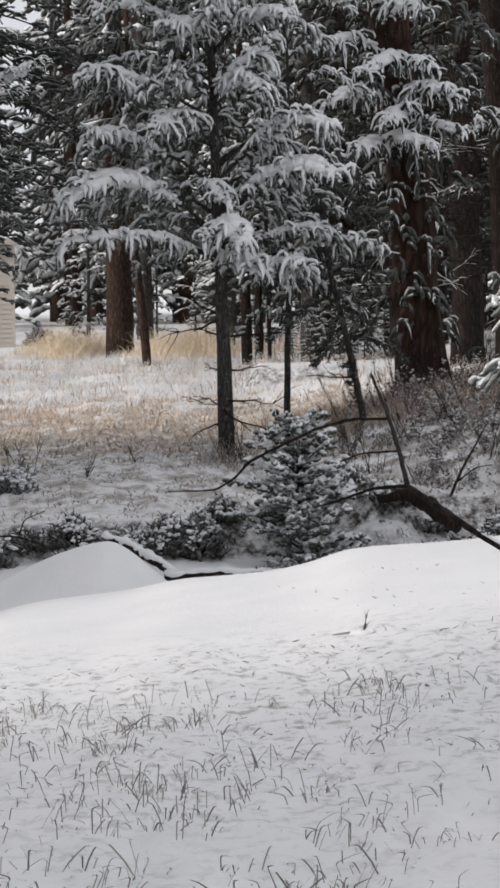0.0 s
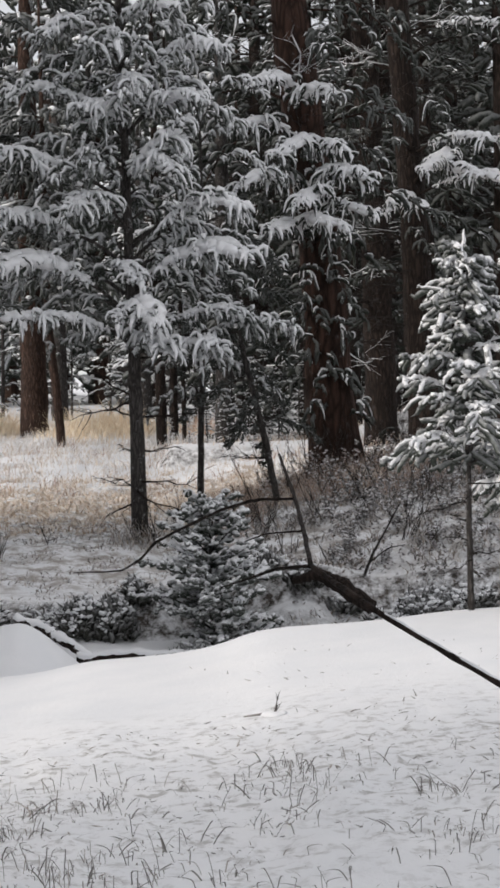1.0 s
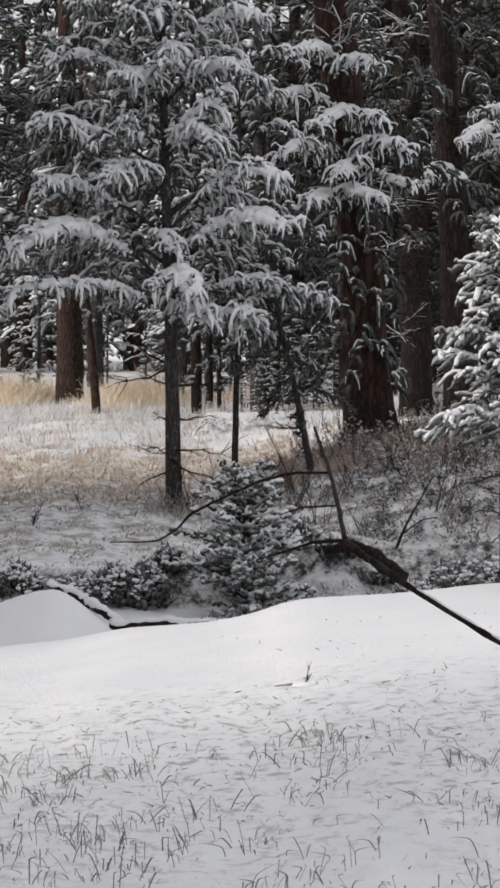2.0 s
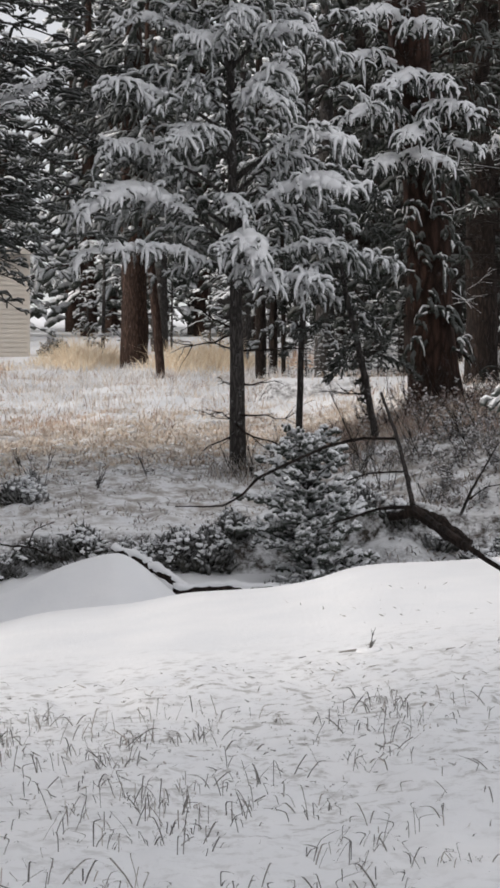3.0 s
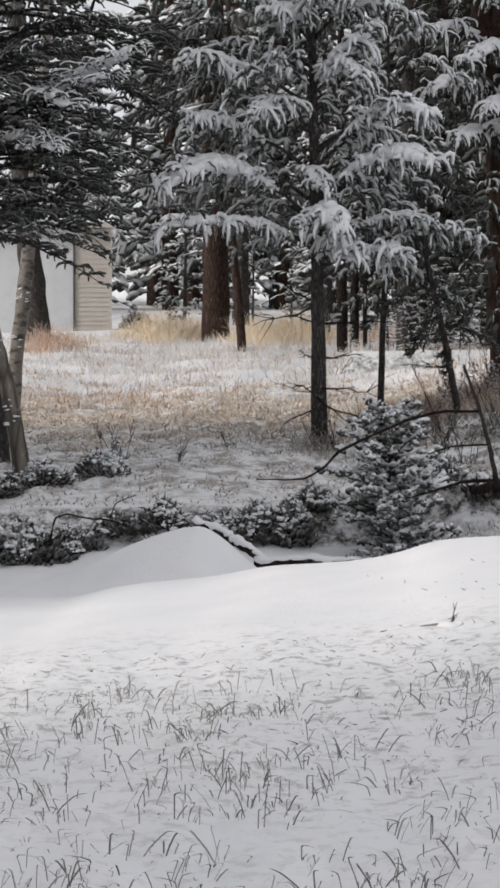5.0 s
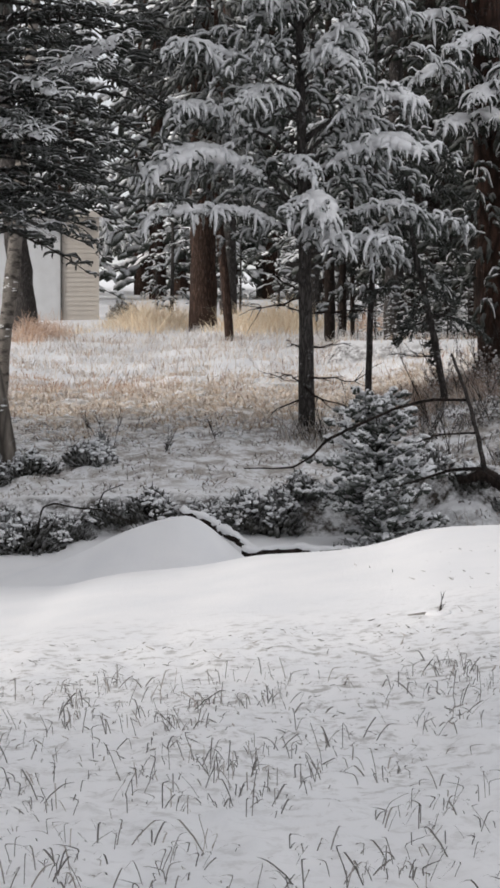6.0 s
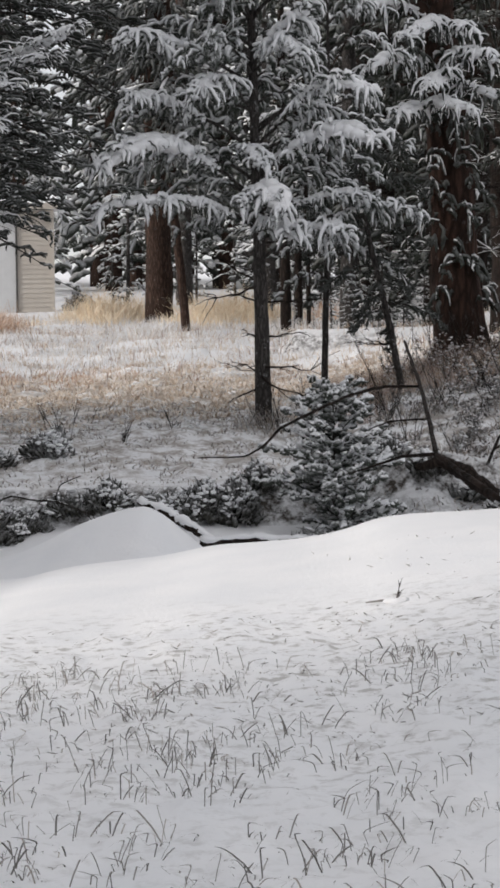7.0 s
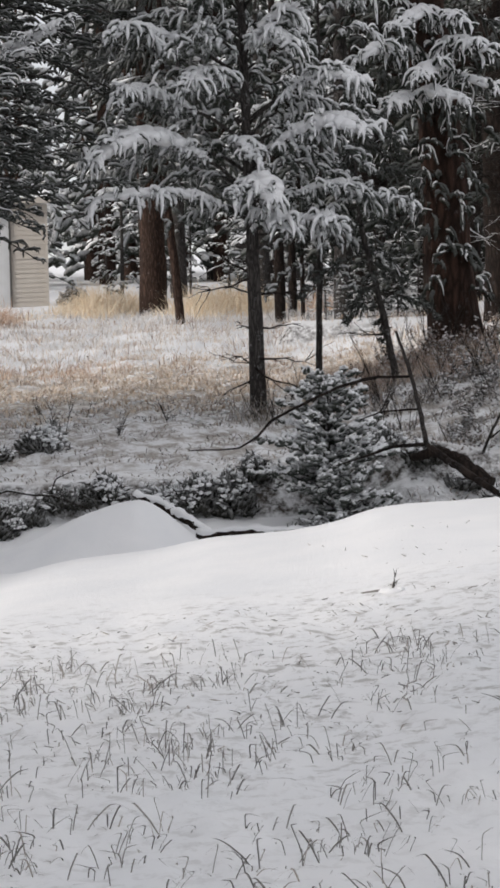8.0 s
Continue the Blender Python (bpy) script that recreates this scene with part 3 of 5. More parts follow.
def grown_conifer(name, at, points, radii, label, seed, fill=(), bark=BARK, needles=NEEDLES, gap=0.095, fans=4, sides=5, wide=0.23, flare=0.0, category="tree", group="", hang=0.95, thick=0.039, whole=False, dead=(), coarse=False, order=2, start=0.25, dust=0.0, fan=0.0, sprays=(), hung=None):
    """A tree with a trunk along points, and fill:
    (from, to, count, shortest, longest, lift, sag, load, first azimuth, last azimuth) for the rest of its crown; dead: (from, to, count, longest) bare branches.
    sprays: arched boughs (height at the trunk, crest x and z, tip x and z, reach towards -y, load) in the world; hung: how their twigs hang."""
    rng = np.random.default_rng(seed)
    root = thing(name, at, label, category, group)
    part("trunk", trunk_mesh("trunk", points, radii, bark, rng, 16, flare), root)
    stocks = three()
    P = np.asarray(points, float)

    def on_trunk(z):
        return (np.interp(z, P[:, 2], P[:, 0]), np.interp(z, P[:, 2], P[:, 1]), z)

    foot = np.array(root.matrix_basis.translation)
    for zb, cx, cz, tx, tz, reach, load in sprays:
        zr = zb - foot[2]
        b0 = np.array(on_trunk(zr))
        crest, tip = np.array([cx - foot[0], b0[1] - 0.7 * reach, cz - foot[2]]), np.array([tx - foot[0], b0[1] - reach, tz - foot[2]])
        spray(stocks, b0, crest, tip, load, rng, **(hung or {}))
        hang_bough(root, stocks, needles, bark)
        stocks = three()
    for z0, z1, count, l0, l1, lift, sag, load, a0, a1 in fill:
        for k in range(count):
            z = z0 + (z1 - z0) * (k + rng.random()) / count
            az = a0 + (a1 - a0) * ((k * 0.618 + 0.1 * rng.random()) % 1)
            if hung:
                L, rise, fall = l0 + (l1 - l0) * rng.random(), lift + rng.normal() * 0.08, sag * (0.7 + 0.6 * rng.random())
                way, b0 = np.array([math.sin(radians(az)), math.cos(radians(az)), 0]), np.array(on_trunk(z))
                turn = np.array([way[1], -way[0], 0]) * rng.normal() * 0.08 * L
                spray(stocks, b0, b0 + way * 0.66 * L + turn + np.array([0, 0, L * rise * 0.66]), b0 + way * L + np.array([0, 0, L * (rise - fall)]), load * rng.uniform(0.5, 1.4), rng, **{**hung, "gap": hung.get("gap", 0.10) * 1.35, "sub": 1, "sides": 4})
                hang_bough(root, stocks, needles, bark)
                stocks = three()
                continue
            bough(stocks, on_trunk(z), az, l0 + (l1 - l0) * rng.random(), lift + rng.normal() * 0.08, sag * (0.7 + 0.6 * rng.random()), load * (0.5 + 0.9 * rng.random()), rng, wide, gap, sides, fans, hang, thick, coarse, start, order, 1.0, fan)
            if not whole:
                hang_bough(root, stocks, needles, bark)
                stocks = three()
    if whole:
        one_crown(root, stocks, needles, bark)
    for z0, z1, count, longest in dead:
        for k in range(count):
            s, sn = Stock(), Stock()
            z = z0 + (z1 - z0) * (k + rng.random()) / count
            twigs(s, np.array(on_trunk(z)), rng.uniform(0, 6.28), longest * rng.uniform(0.4, 1), rng.uniform(-0.15, 0.35), rng, snow=sn if rng.random() < dust else None)
            limb = part("dead_branch", s.mesh("dead_branch", TWIG), root)
            if sn.n:
                tagged(part("snow", sn.mesh("snow", SNOW), limb), "thin lines of snow on the bare branch", kind="stuff")
    return root


def twigs(stock, base, heading, length, rise, rng, r=0.014, depth=2, snow=None):
    """A bare, slightly crooked branch with side twigs."""
    k = 7
    u = np.linspace(0, 1, k)
    d = np.array([math.cos(heading), math.sin(heading), rise])
    side = np.array([-math.sin(heading), math.cos(heading), 0])
    p = base + np.outer(u * length, d) + np.outer(np.cumsum(rng.normal(size=k)) * 0.04 * length, side)
    p[:, 2] += np.cumsum(rng.normal(size=k)) * 0.04 * length - 0.12 * length * u * u
    if depth:
        tubes(stock, p[None], (r * (1 - 0.8 * u))[None], 4)
    else:
        tubes(stock, p[None, ::2], (r * (1 - 0.8 * u[::2]))[None], 3)
    if snow is not None:
        lie = p + np.array([0, 0, r * 0.8])
        tubes(snow, lie[None, ::2], (r * rng.uniform(0.2, 0.9, 4) + 0.001)[None], 3, 0.8, 0.3, rng)
    if depth > 0:
        for f in rng.uniform(0.25, 0.95, 3 + depth):
            i = int(f * (k - 1))
            twigs(stock, p[i], heading + rng.choice([-1, 1]) * rng.uniform(0.4, 1.0), length * rng.uniform(0.25, 0.5), rise + rng.normal() * 0.3, rng, r * 0.55, depth - 1, snow)


def ground_at(x, y, sink=0.0):
    return pose(x, y, float(height(x, y)) - sink)


# ---- the trees across the hollow ----
def plant(x, y, sink=0.0):
    return ground_at(x, y, sink)


LOW_SPRAYS = [
    (3.68, -1.72, 4.37, -2.26, 4.07, 1.0, 1.45), (3.27, -1.47, 3.68, -2.34, 3.55, 1.0, 0.85), (4.35, -1.69, 5.00, -1.97, 4.86, 0.8, 0.9),
    (3.42, -0.20, 3.79, -0.02, 3.51, 1.3, 1.15), (3.42, -0.30, 3.72, -0.50, 3.52, 1.2, 0.8), (3.05, -0.09, 3.37, 0.14, 3.15, 1.0, 1.0),
    (3.94, 0.63, 4.52, 1.15, 4.38, 0.9, 1.25), (4.57, 0.71, 5.17, 1.05, 4.99, 0.8, 0.9), (3.42, 0.78, 3.77, 1.08, 3.63, 0.6, 0.65),
    (2.90, 0.53, 3.33, 0.73, 3.16, 0.8, 0.85), (3.20, 1.37, 3.59, 1.68, 3.45, 0.5, 0.5)]
HIGH_SPRAYS = [
    (5.20, -1.69, 5.79, -2.00, 5.68, 0.8, 0.9), (4.79, -0.88, 5.20, -1.16, 4.93, 1.0, 0.8), (4.12, -0.42, 4.30, -0.22, 4.03, 0.8, 0.6),
    (5.34, 0.06, 5.66, 0.20, 5.44, 0.8, 0.85), (5.97, -0.68, 6.41, -0.91, 6.29, 0.8, 0.95), (6.04, 0.27, 6.53, 0.55, 6.41, 0.7, 0.95),
    (5.45, 0.01, 5.89, 0.34, 6.15, 0.7, 0.9), (6.19, -1.44, 6.68, -1.77, 6.55, 0.6, 0.85), (7.07, -1.10, 7.48, -1.35, 7.28, 0.8, 0.8),
    (7.44, -0.01, 7.73, 0.28, 7.59, 0.8, 0.8), (6.70, 0.50, 7.20, 0.85, 7.05, 0.8, 0.8), (6.40, -0.30, 6.75, -0.25, 6.50, 0.9, 0.7), (7.0, -0.55, 7.35, -0.5, 7.1, 0.8, 0.7)]
FIR_DEAD = [(2.59, 3.14, 0.95, 0.75), (2.52, 2.95, 0.90, -0.15), (2.37, 0.00, 1.15, 0.05), (1.52, -0.20, 0.80, 0.10), (1.38, -0.10, 0.70, -0.45), (1.25, 3.00, 0.45, -0.50), (1.95, 0.30, 0.60, 0.20)]
FIR_HANG = dict(finger=0.30, gap=0.10, thick=0.028, blanket=0.09)
fir = grown_conifer(
    "fir_tree", plant(-0.31, 27), [(0, 0, -0.2), (-0.03, 0, 2.2), (-0.10, 0, 5.0), (-0.2, 0, 9.6)], [0.115, 0.085, 0.055, 0.012],
    "young fir with drooping boughs under thick fresh snow", 11, sprays=LOW_SPRAYS + HIGH_SPRAYS, hung=FIR_HANG,
    fill=[(2.6, 4.4, 16, 0.9, 1.7, 0.25, 0.25, 0.3, -115, 115), (4.3, 7.6, 34, 0.8, 1.5, 0.35, 0.3, 0.32, 0, 360), (7.5, 9.5, 9, 0.2, 0.7, 0.5, 0.3, 0.5, 0, 360)], dead=[(0.6, 2.7, 7, 0.8)])
rng_f = np.random.default_rng(111)
for z, heading, long, rise in FIR_DEAD:
    s = Stock()
    twigs(s, np.array([-0.02, -0.05, z - fir.matrix_basis.translation.z]), heading, long, rise, rng_f, 0.015, 1)
    part("dead_branch", s.mesh("dead_branch", DARK_BARK), fir)
grown_conifer(
    "fir_tree", plant(0.50, 28.2), [(0, 0, -0.2), (0.05, 0, 1.5), (0.12, 0, 3.4), (0.1, 0, 6.4)], [0.05, 0.042, 0.035, 0.01],
    "slender fir with hanging snow-dusted boughs and a bare stem", 12, hung=dict(finger=0.26, thick=0.024, blanket=0.05),
    fill=[(1.6, 3.2, 10, 0.5, 1.1, 0.2, 0.35, 0.3, 0, 360), (3.2, 6.3, 18, 0.5, 1.1, 0.3, 0.35, 0.5, 0, 360)])
grown_conifer(
    "fir_tree", plant(1.62, 28), [(0, 0, -0.2), (-0.2, 0, 0.9), (-0.5, 0, 2.2), (-0.6, 0, 4.0)], [0.05, 0.045, 0.035, 0.01],
    "leaning slender fir with dark drooping sprays", 13,
    fill=[(0.9, 3.9, 22, 0.5, 0.95, 0.1, 0.7, 0.15, 0, 360)], needles=NEEDLES_DARK, thick=0.012, gap=0.09, fans=14, fan=0.06, sides=4, hang=0.8, dead=[(0.2, 1.4, 5, 0.6)])
BIG_SPRAYS = [
    (6.10, 2.13, 6.45, 1.70, 6.14, 1.7, 1.1), (6.10, 2.49, 6.40, 2.69, 6.21, 1.6, 1.05), (5.60, 1.70, 5.95, 1.17, 5.67, 1.9, 1.1),
    (5.60, 2.62, 6.00, 3.01, 5.76, 1.9, 1.1), (5.40, 2.26, 5.65, 2.00, 5.35, 2.0, 1.05), (5.00, 2.19, 5.25, 2.65, 5.09, 2.1, 1.1),
    (4.95, 1.86, 5.18, 1.59, 4.96, 2.1, 1.1), (6.40, 1.58, 6.77, 1.17, 6.59, 1.4, 0.9), (7.10, 1.74, 7.39, 1.40, 7.14, 1.6, 1.1), (6.9, 2.3, 7.2, 2.6, 7.0, 1.7, 1.0), (5.3, 2.7, 5.5, 3.1, 5.25, 1.7, 0.8)]
grown_conifer(
    "big_conifer", plant(2.67, 31), [(0, 0, -0.3), (-0.25, 0, 3.7), (-0.58, 0, 6.5), (-0.9, 0, 15)], [0.39, 0.31, 0.30, 0.05],
    "tall old conifer with furrowed red-brown bark and snowy boughs", 14, flare=0.35, sprays=BIG_SPRAYS, hung=dict(finger=0.30, gap=0.12, thick=0.026, blanket=0.082, droop=0.9, sides=4),
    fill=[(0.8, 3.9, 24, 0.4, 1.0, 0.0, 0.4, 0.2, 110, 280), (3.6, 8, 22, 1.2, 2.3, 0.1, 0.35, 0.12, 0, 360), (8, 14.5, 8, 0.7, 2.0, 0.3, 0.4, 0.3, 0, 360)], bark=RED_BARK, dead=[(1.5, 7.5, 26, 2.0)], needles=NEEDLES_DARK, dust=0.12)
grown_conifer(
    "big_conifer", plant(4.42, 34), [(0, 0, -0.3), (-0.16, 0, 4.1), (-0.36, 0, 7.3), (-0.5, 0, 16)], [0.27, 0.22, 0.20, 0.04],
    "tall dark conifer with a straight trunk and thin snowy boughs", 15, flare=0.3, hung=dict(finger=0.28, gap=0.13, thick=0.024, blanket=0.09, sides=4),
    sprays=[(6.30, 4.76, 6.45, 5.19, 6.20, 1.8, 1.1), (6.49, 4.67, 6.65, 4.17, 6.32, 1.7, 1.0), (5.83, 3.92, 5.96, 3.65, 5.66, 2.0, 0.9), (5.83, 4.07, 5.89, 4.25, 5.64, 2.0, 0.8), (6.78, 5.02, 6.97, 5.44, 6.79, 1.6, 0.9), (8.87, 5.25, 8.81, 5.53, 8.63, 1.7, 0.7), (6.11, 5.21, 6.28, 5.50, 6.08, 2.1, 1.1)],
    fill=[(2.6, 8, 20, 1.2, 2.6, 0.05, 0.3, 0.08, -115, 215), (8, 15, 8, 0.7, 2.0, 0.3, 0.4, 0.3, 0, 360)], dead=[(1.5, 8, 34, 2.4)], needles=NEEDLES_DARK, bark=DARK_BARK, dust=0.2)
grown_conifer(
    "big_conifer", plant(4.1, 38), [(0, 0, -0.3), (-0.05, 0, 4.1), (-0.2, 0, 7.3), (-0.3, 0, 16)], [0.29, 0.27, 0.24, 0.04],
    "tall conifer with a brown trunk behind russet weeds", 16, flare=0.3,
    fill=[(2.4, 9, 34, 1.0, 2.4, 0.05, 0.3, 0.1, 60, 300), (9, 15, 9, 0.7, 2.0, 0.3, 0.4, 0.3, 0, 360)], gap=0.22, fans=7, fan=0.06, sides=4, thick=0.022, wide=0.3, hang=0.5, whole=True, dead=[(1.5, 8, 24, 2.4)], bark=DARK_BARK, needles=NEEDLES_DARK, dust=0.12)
young_conifer("young_fir", plant(2.71, 17.9), 3.36, 1.08, "young fir heaped with snow above a bare lower stem", 17, low=0.38, gap=0.13, load=0.78, every=0.21, thick=0.025, hang=0.6, lift=0.45, fans=2, per=5, wide=0.42, needles=NEEDLES_YOUNG, trunk_r=0.032, taper=0.95, jitter=0.10, dead=9, spike=0.22, start=0.18)
young_conifer("young_fir", plant(3.42, 18.4), 3.9, 0.8, "young fir heaped with snow, reaching into view", 27, low=0.36, gap=0.13, load=0.78, every=0.23, thick=0.025, hang=0.6, lift=0.45, fans=2, per=5, wide=0.42, needles=NEEDLES_YOUNG, trunk_r=0.035, taper=0.7, jitter=0.10, spike=0.16, start=0.18)
young_conifer("fir_sapling", plant(0.52, 22.6), 1.66, 0.86, "bushy fir sapling dusted all over with snow", 18, low=0.03, load=0.95, every=0.115, gap=0.115, hang=-0.3, lift=0.62, droop=0.5, fans=3, sides=5, thick=0.026, wide=0.20, jitter=0.09, per=6, taper=0.78, trunk_r=0.025, spike=0.06, ridge_r=0.5, needles=NEEDLES_YOUNG)

# left of the meadow
grown_conifer(
    "big_conifer", plant(-4.50, 26.3), [(0, 0, -0.3), (-0.12, 0, 1.5), (-0.25, 0, 3.2), (-0.3, 0, 13)], [0.21, 0.19, 0.16, 0.03],
    "dark conifer with long level boughs over the meadow", 19, hung=dict(finger=0.25, gap=0.10, thick=0.016, blanket=0.075, droop=0.28, fans=9, sides=4),
    sprays=[(5.09, -3.08, 5.50, -2.55, 5.68, 1.4, 1.0), (4.79, -3.28, 5.28, -2.84, 5.30, 1.5, 1.0), (4.64, -3.69, 5.15, -3.28, 4.91, 1.6, 1.0), (4.42, -3.86, 4.63, -3.43, 4.39, 1.7, 1.0), (4.42, -3.65, 4.65, -3.94, 4.42, 1.7, 0.7),
            (3.76, -3.45, 3.71, -1.93, 3.71, 1.4, 0.1), (5.09, -3.87, 5.09, -2.66, 5.30, 1.4, 0.15), (5.79, -4.01, 5.70, -3.33, 5.78, 1.4, 0.15), (3.60, -3.85, 3.48, -2.90, 3.13, 1.6, 0.12), (3.75, -3.25, 4.09, -2.76, 4.39, 1.2, 0.1)],
    fill=[(3.8, 8.2, 26, 2.5, 3.6, 0.06, 0.14, 0.10, 45, 82), (2.75, 7.2, 46, 1.3, 2.6, 0.06, 0.14, 0.10, 30, 200), (2.75, 4.3, 26, 0.7, 2.2, 0.05, 0.15, 0.1, 85, 190), (4.2, 6.6, 16, 0.8, 2.0, 0.05, 0.15, 0.1, 110, 200), (7.2, 12.5, 9, 0.8, 2.4, 0.3, 0.3, 0.4, 0, 360)], needles=NEEDLES_GREY, dead=[(2.6, 5.5, 16, 2.6)])


def bare_trunk(name, at, points, radii, mat, label, seed, flare=0.0):
    rng = np.random.default_rng(seed)
    root = thing(name, at, label, "tree")
    part("trunk", trunk_mesh("trunk", points, radii, mat, rng, 14, flare), root)
    P = np.asarray(points, float)
    for k in range(5):
        z = rng.uniform(0.25, 2.6) if k < 3 else rng.uniform(3, 7)
        at_z = np.array([np.interp(z, P[:, 2], P[:, 0]), 0, z])
        s = Stock()
        if k < 3:
            c = at_z + np.stack([rng.uniform(-0.08, 0.08, 5), np.full(5, -radii[1] * 0.92), rng.normal(size=5) * 0.06], -1)
            tubes(s, np.stack([c - np.array([0.05, -0.02, 0.01]), c, c + np.array([0.05, 0.02, 0.0])], 1), np.tile([0.004, 0.015, 0.004], (5, 1)), 6, 0.8, 0.3, rng)
            tagged(part("snow", s.mesh("snow", SNOW), root), "snow stuck to the bark", kind="stuff")
        else:
            twigs(s, at_z, rng.uniform(0, 6.28), rng.uniform(0.8, 1.6), 0.6, rng, 0.02, 2)
            part("branch", s.mesh("branch", TWIG), root)
    return root


bare_trunk("aspen_tree", plant(-5.37, 33), [(0, 0, -0.2), (0.06, 0, 0.95), (0.17, 0, 1.75), (0.27, 0, 2.75), (0.6, 0, 6.5), (0.7, 0, 9)], [0.10, 0.115, 0.12, 0.11, 0.08, 0.04], ASPEN, "pale aspen trunk with dark scars beside a pine", 20)
bare_trunk("aspen_tree", plant(-3.93, 25.2), [(0, 0, -0.2), (-0.18, 0, 0.92), (-0.30, 0, 1.4), (-0.49, 0, 2.1), (-1.2, 0, 8)], [0.11, 0.10, 0.098, 0.095, 0.04], OLD_ASPEN, "leaning grey aspen trunk at the edge of the hollow", 21)
grown_conifer(
    "pine_tree", plant(-8.05, 54), [(0, 0, -0.3), (-0.25, 0, 2.0), (-0.5, 0, 4.0), (-0.7, 0, 16)], [0.34, 0.31, 0.29, 0.05], "pine with a dark leaning trunk near the shed", 22, flare=0.3,
    fill=[(7, 15, 22, 1.0, 3.0, 0.2, 0.3, 0.4, 0, 360)], gap=0.16, fans=3, sides=4, whole=True, coarse=True, thick=0.042, wide=0.42, needles=NEEDLES_DARK)
grown_conifer(
    "pine_tree", plant(-3.44, 55), [(0, 0, -0.3), (-0.02, 0, 3.0), (-0.05, 0, 6.0), (-0.1, 0, 17)], [0.37, 0.33, 0.31, 0.05], "pine with a stout red-brown trunk in dry grass", 23, flare=0.3,
    fill=[(4.0, 9, 26, 1.0, 2.4, 0.1, 0.4, 0.7, 110, 250), (4, 15, 26, 1.0, 3.0, 0.1, 0.3, 0.5, 0, 360)], gap=0.16, fans=3, sides=4, whole=True, coarse=True, thick=0.042, wide=0.42, bark=PINE_BARK, needles=NEEDLES_GREY)
grown_conifer(
    "pine_tree", plant(-2.45, 50), [(0, 0, -0.3), (-0.16, 0, 1.6), (-0.3, 0, 3.0), (-0.4, 0, 11)], [0.115, 0.105, 0.10, 0.03], "slim leaning pine behind the meadow", 24,
    fill=[(3.2, 8.5, 22, 0.8, 1.8, 0.1, 0.4, 0.7, 100, 260), (3.2, 10.5, 14, 0.8, 2.0, 0.1, 0.3, 0.5, 0, 360)], gap=0.16, fans=3, sides=4, whole=True, coarse=True, thick=0.042, wide=0.42, bark=PINE_BARK, needles=NEEDLES_GREY)

for x, y, r, tall, seed in ((-0.03, 50, 0.14, 13, 25), (0.30, 52, 0.10, 11, 26), (0.52, 49, 0.055, 7, 28)):
    grown_conifer(
        "pine_tree", plant(x, y), [(0, 0, -0.3), (-0.02, 0, 2.0), (-0.05, 0, 4.0), (-0.1, 0, tall)], [r, r * 0.92, r * 0.85, 0.03], "slim dark pine among snowy saplings behind the meadow", seed,
        fill=[(2.6, tall - 0.5, 20, 0.7, 1.7, 0.1, 0.35, 0.55, 0, 360)], gap=0.16, fans=3, sides=4, whole=True, coarse=True, thick=0.042, wide=0.42, bark=DARK_BARK, dead=[(0.8, 3.0, 4, 0.9)])

# ---- the wood behind ----
def twiggy_conifer(seed, tall):
    """A conifer of the deep wood: bare snow-lined branches below, thin sprays above, coloured dark for the shade there.
    """
    rng = np.random.default_rng(seed)
    root = thing("forest_conifer", pose(0, 0, 0), "dark shaded conifer with bare snow-lined branches", "tree", "trees of the wood")
    part("trunk", trunk_mesh("trunk", [(0, 0, -0.4), (0.05, 0, tall * 0.5), (0, 0, tall)], [0.24, 0.16, 0.02], DARK_BARK, rng, 10), root)
    stocks = three()
    for k in range(34):
        z = 0.8 + (tall * 0.8) * (k + rng.random()) / 34
        twigs(stocks[0], np.array([0, 0, z]), rng.uniform(0, 6.28), rng.uniform(1.2, 2.8), rng.uniform(-0.25, 0.25), rng, 0.02, 1 + (k % 4 == 0), stocks[2] if k % 12 == 1 else None)
    for k in range(30):
        z = 1.5 + (tall - 1.8) * (k + rng.random()) / 30
        bough(stocks, (0, 0, z), rng.uniform(0, 360), rng.uniform(1.0, 2.6) * (1.1 - 0.6 * z / tall), 0.05, 0.3, 0.1, rng, 0.6, 0.30, 3, 2, 0.6, 0.065, True, 0.25, 1)
    # the dark needle colour stands in for shade among the trees
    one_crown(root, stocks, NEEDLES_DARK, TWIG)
    return root


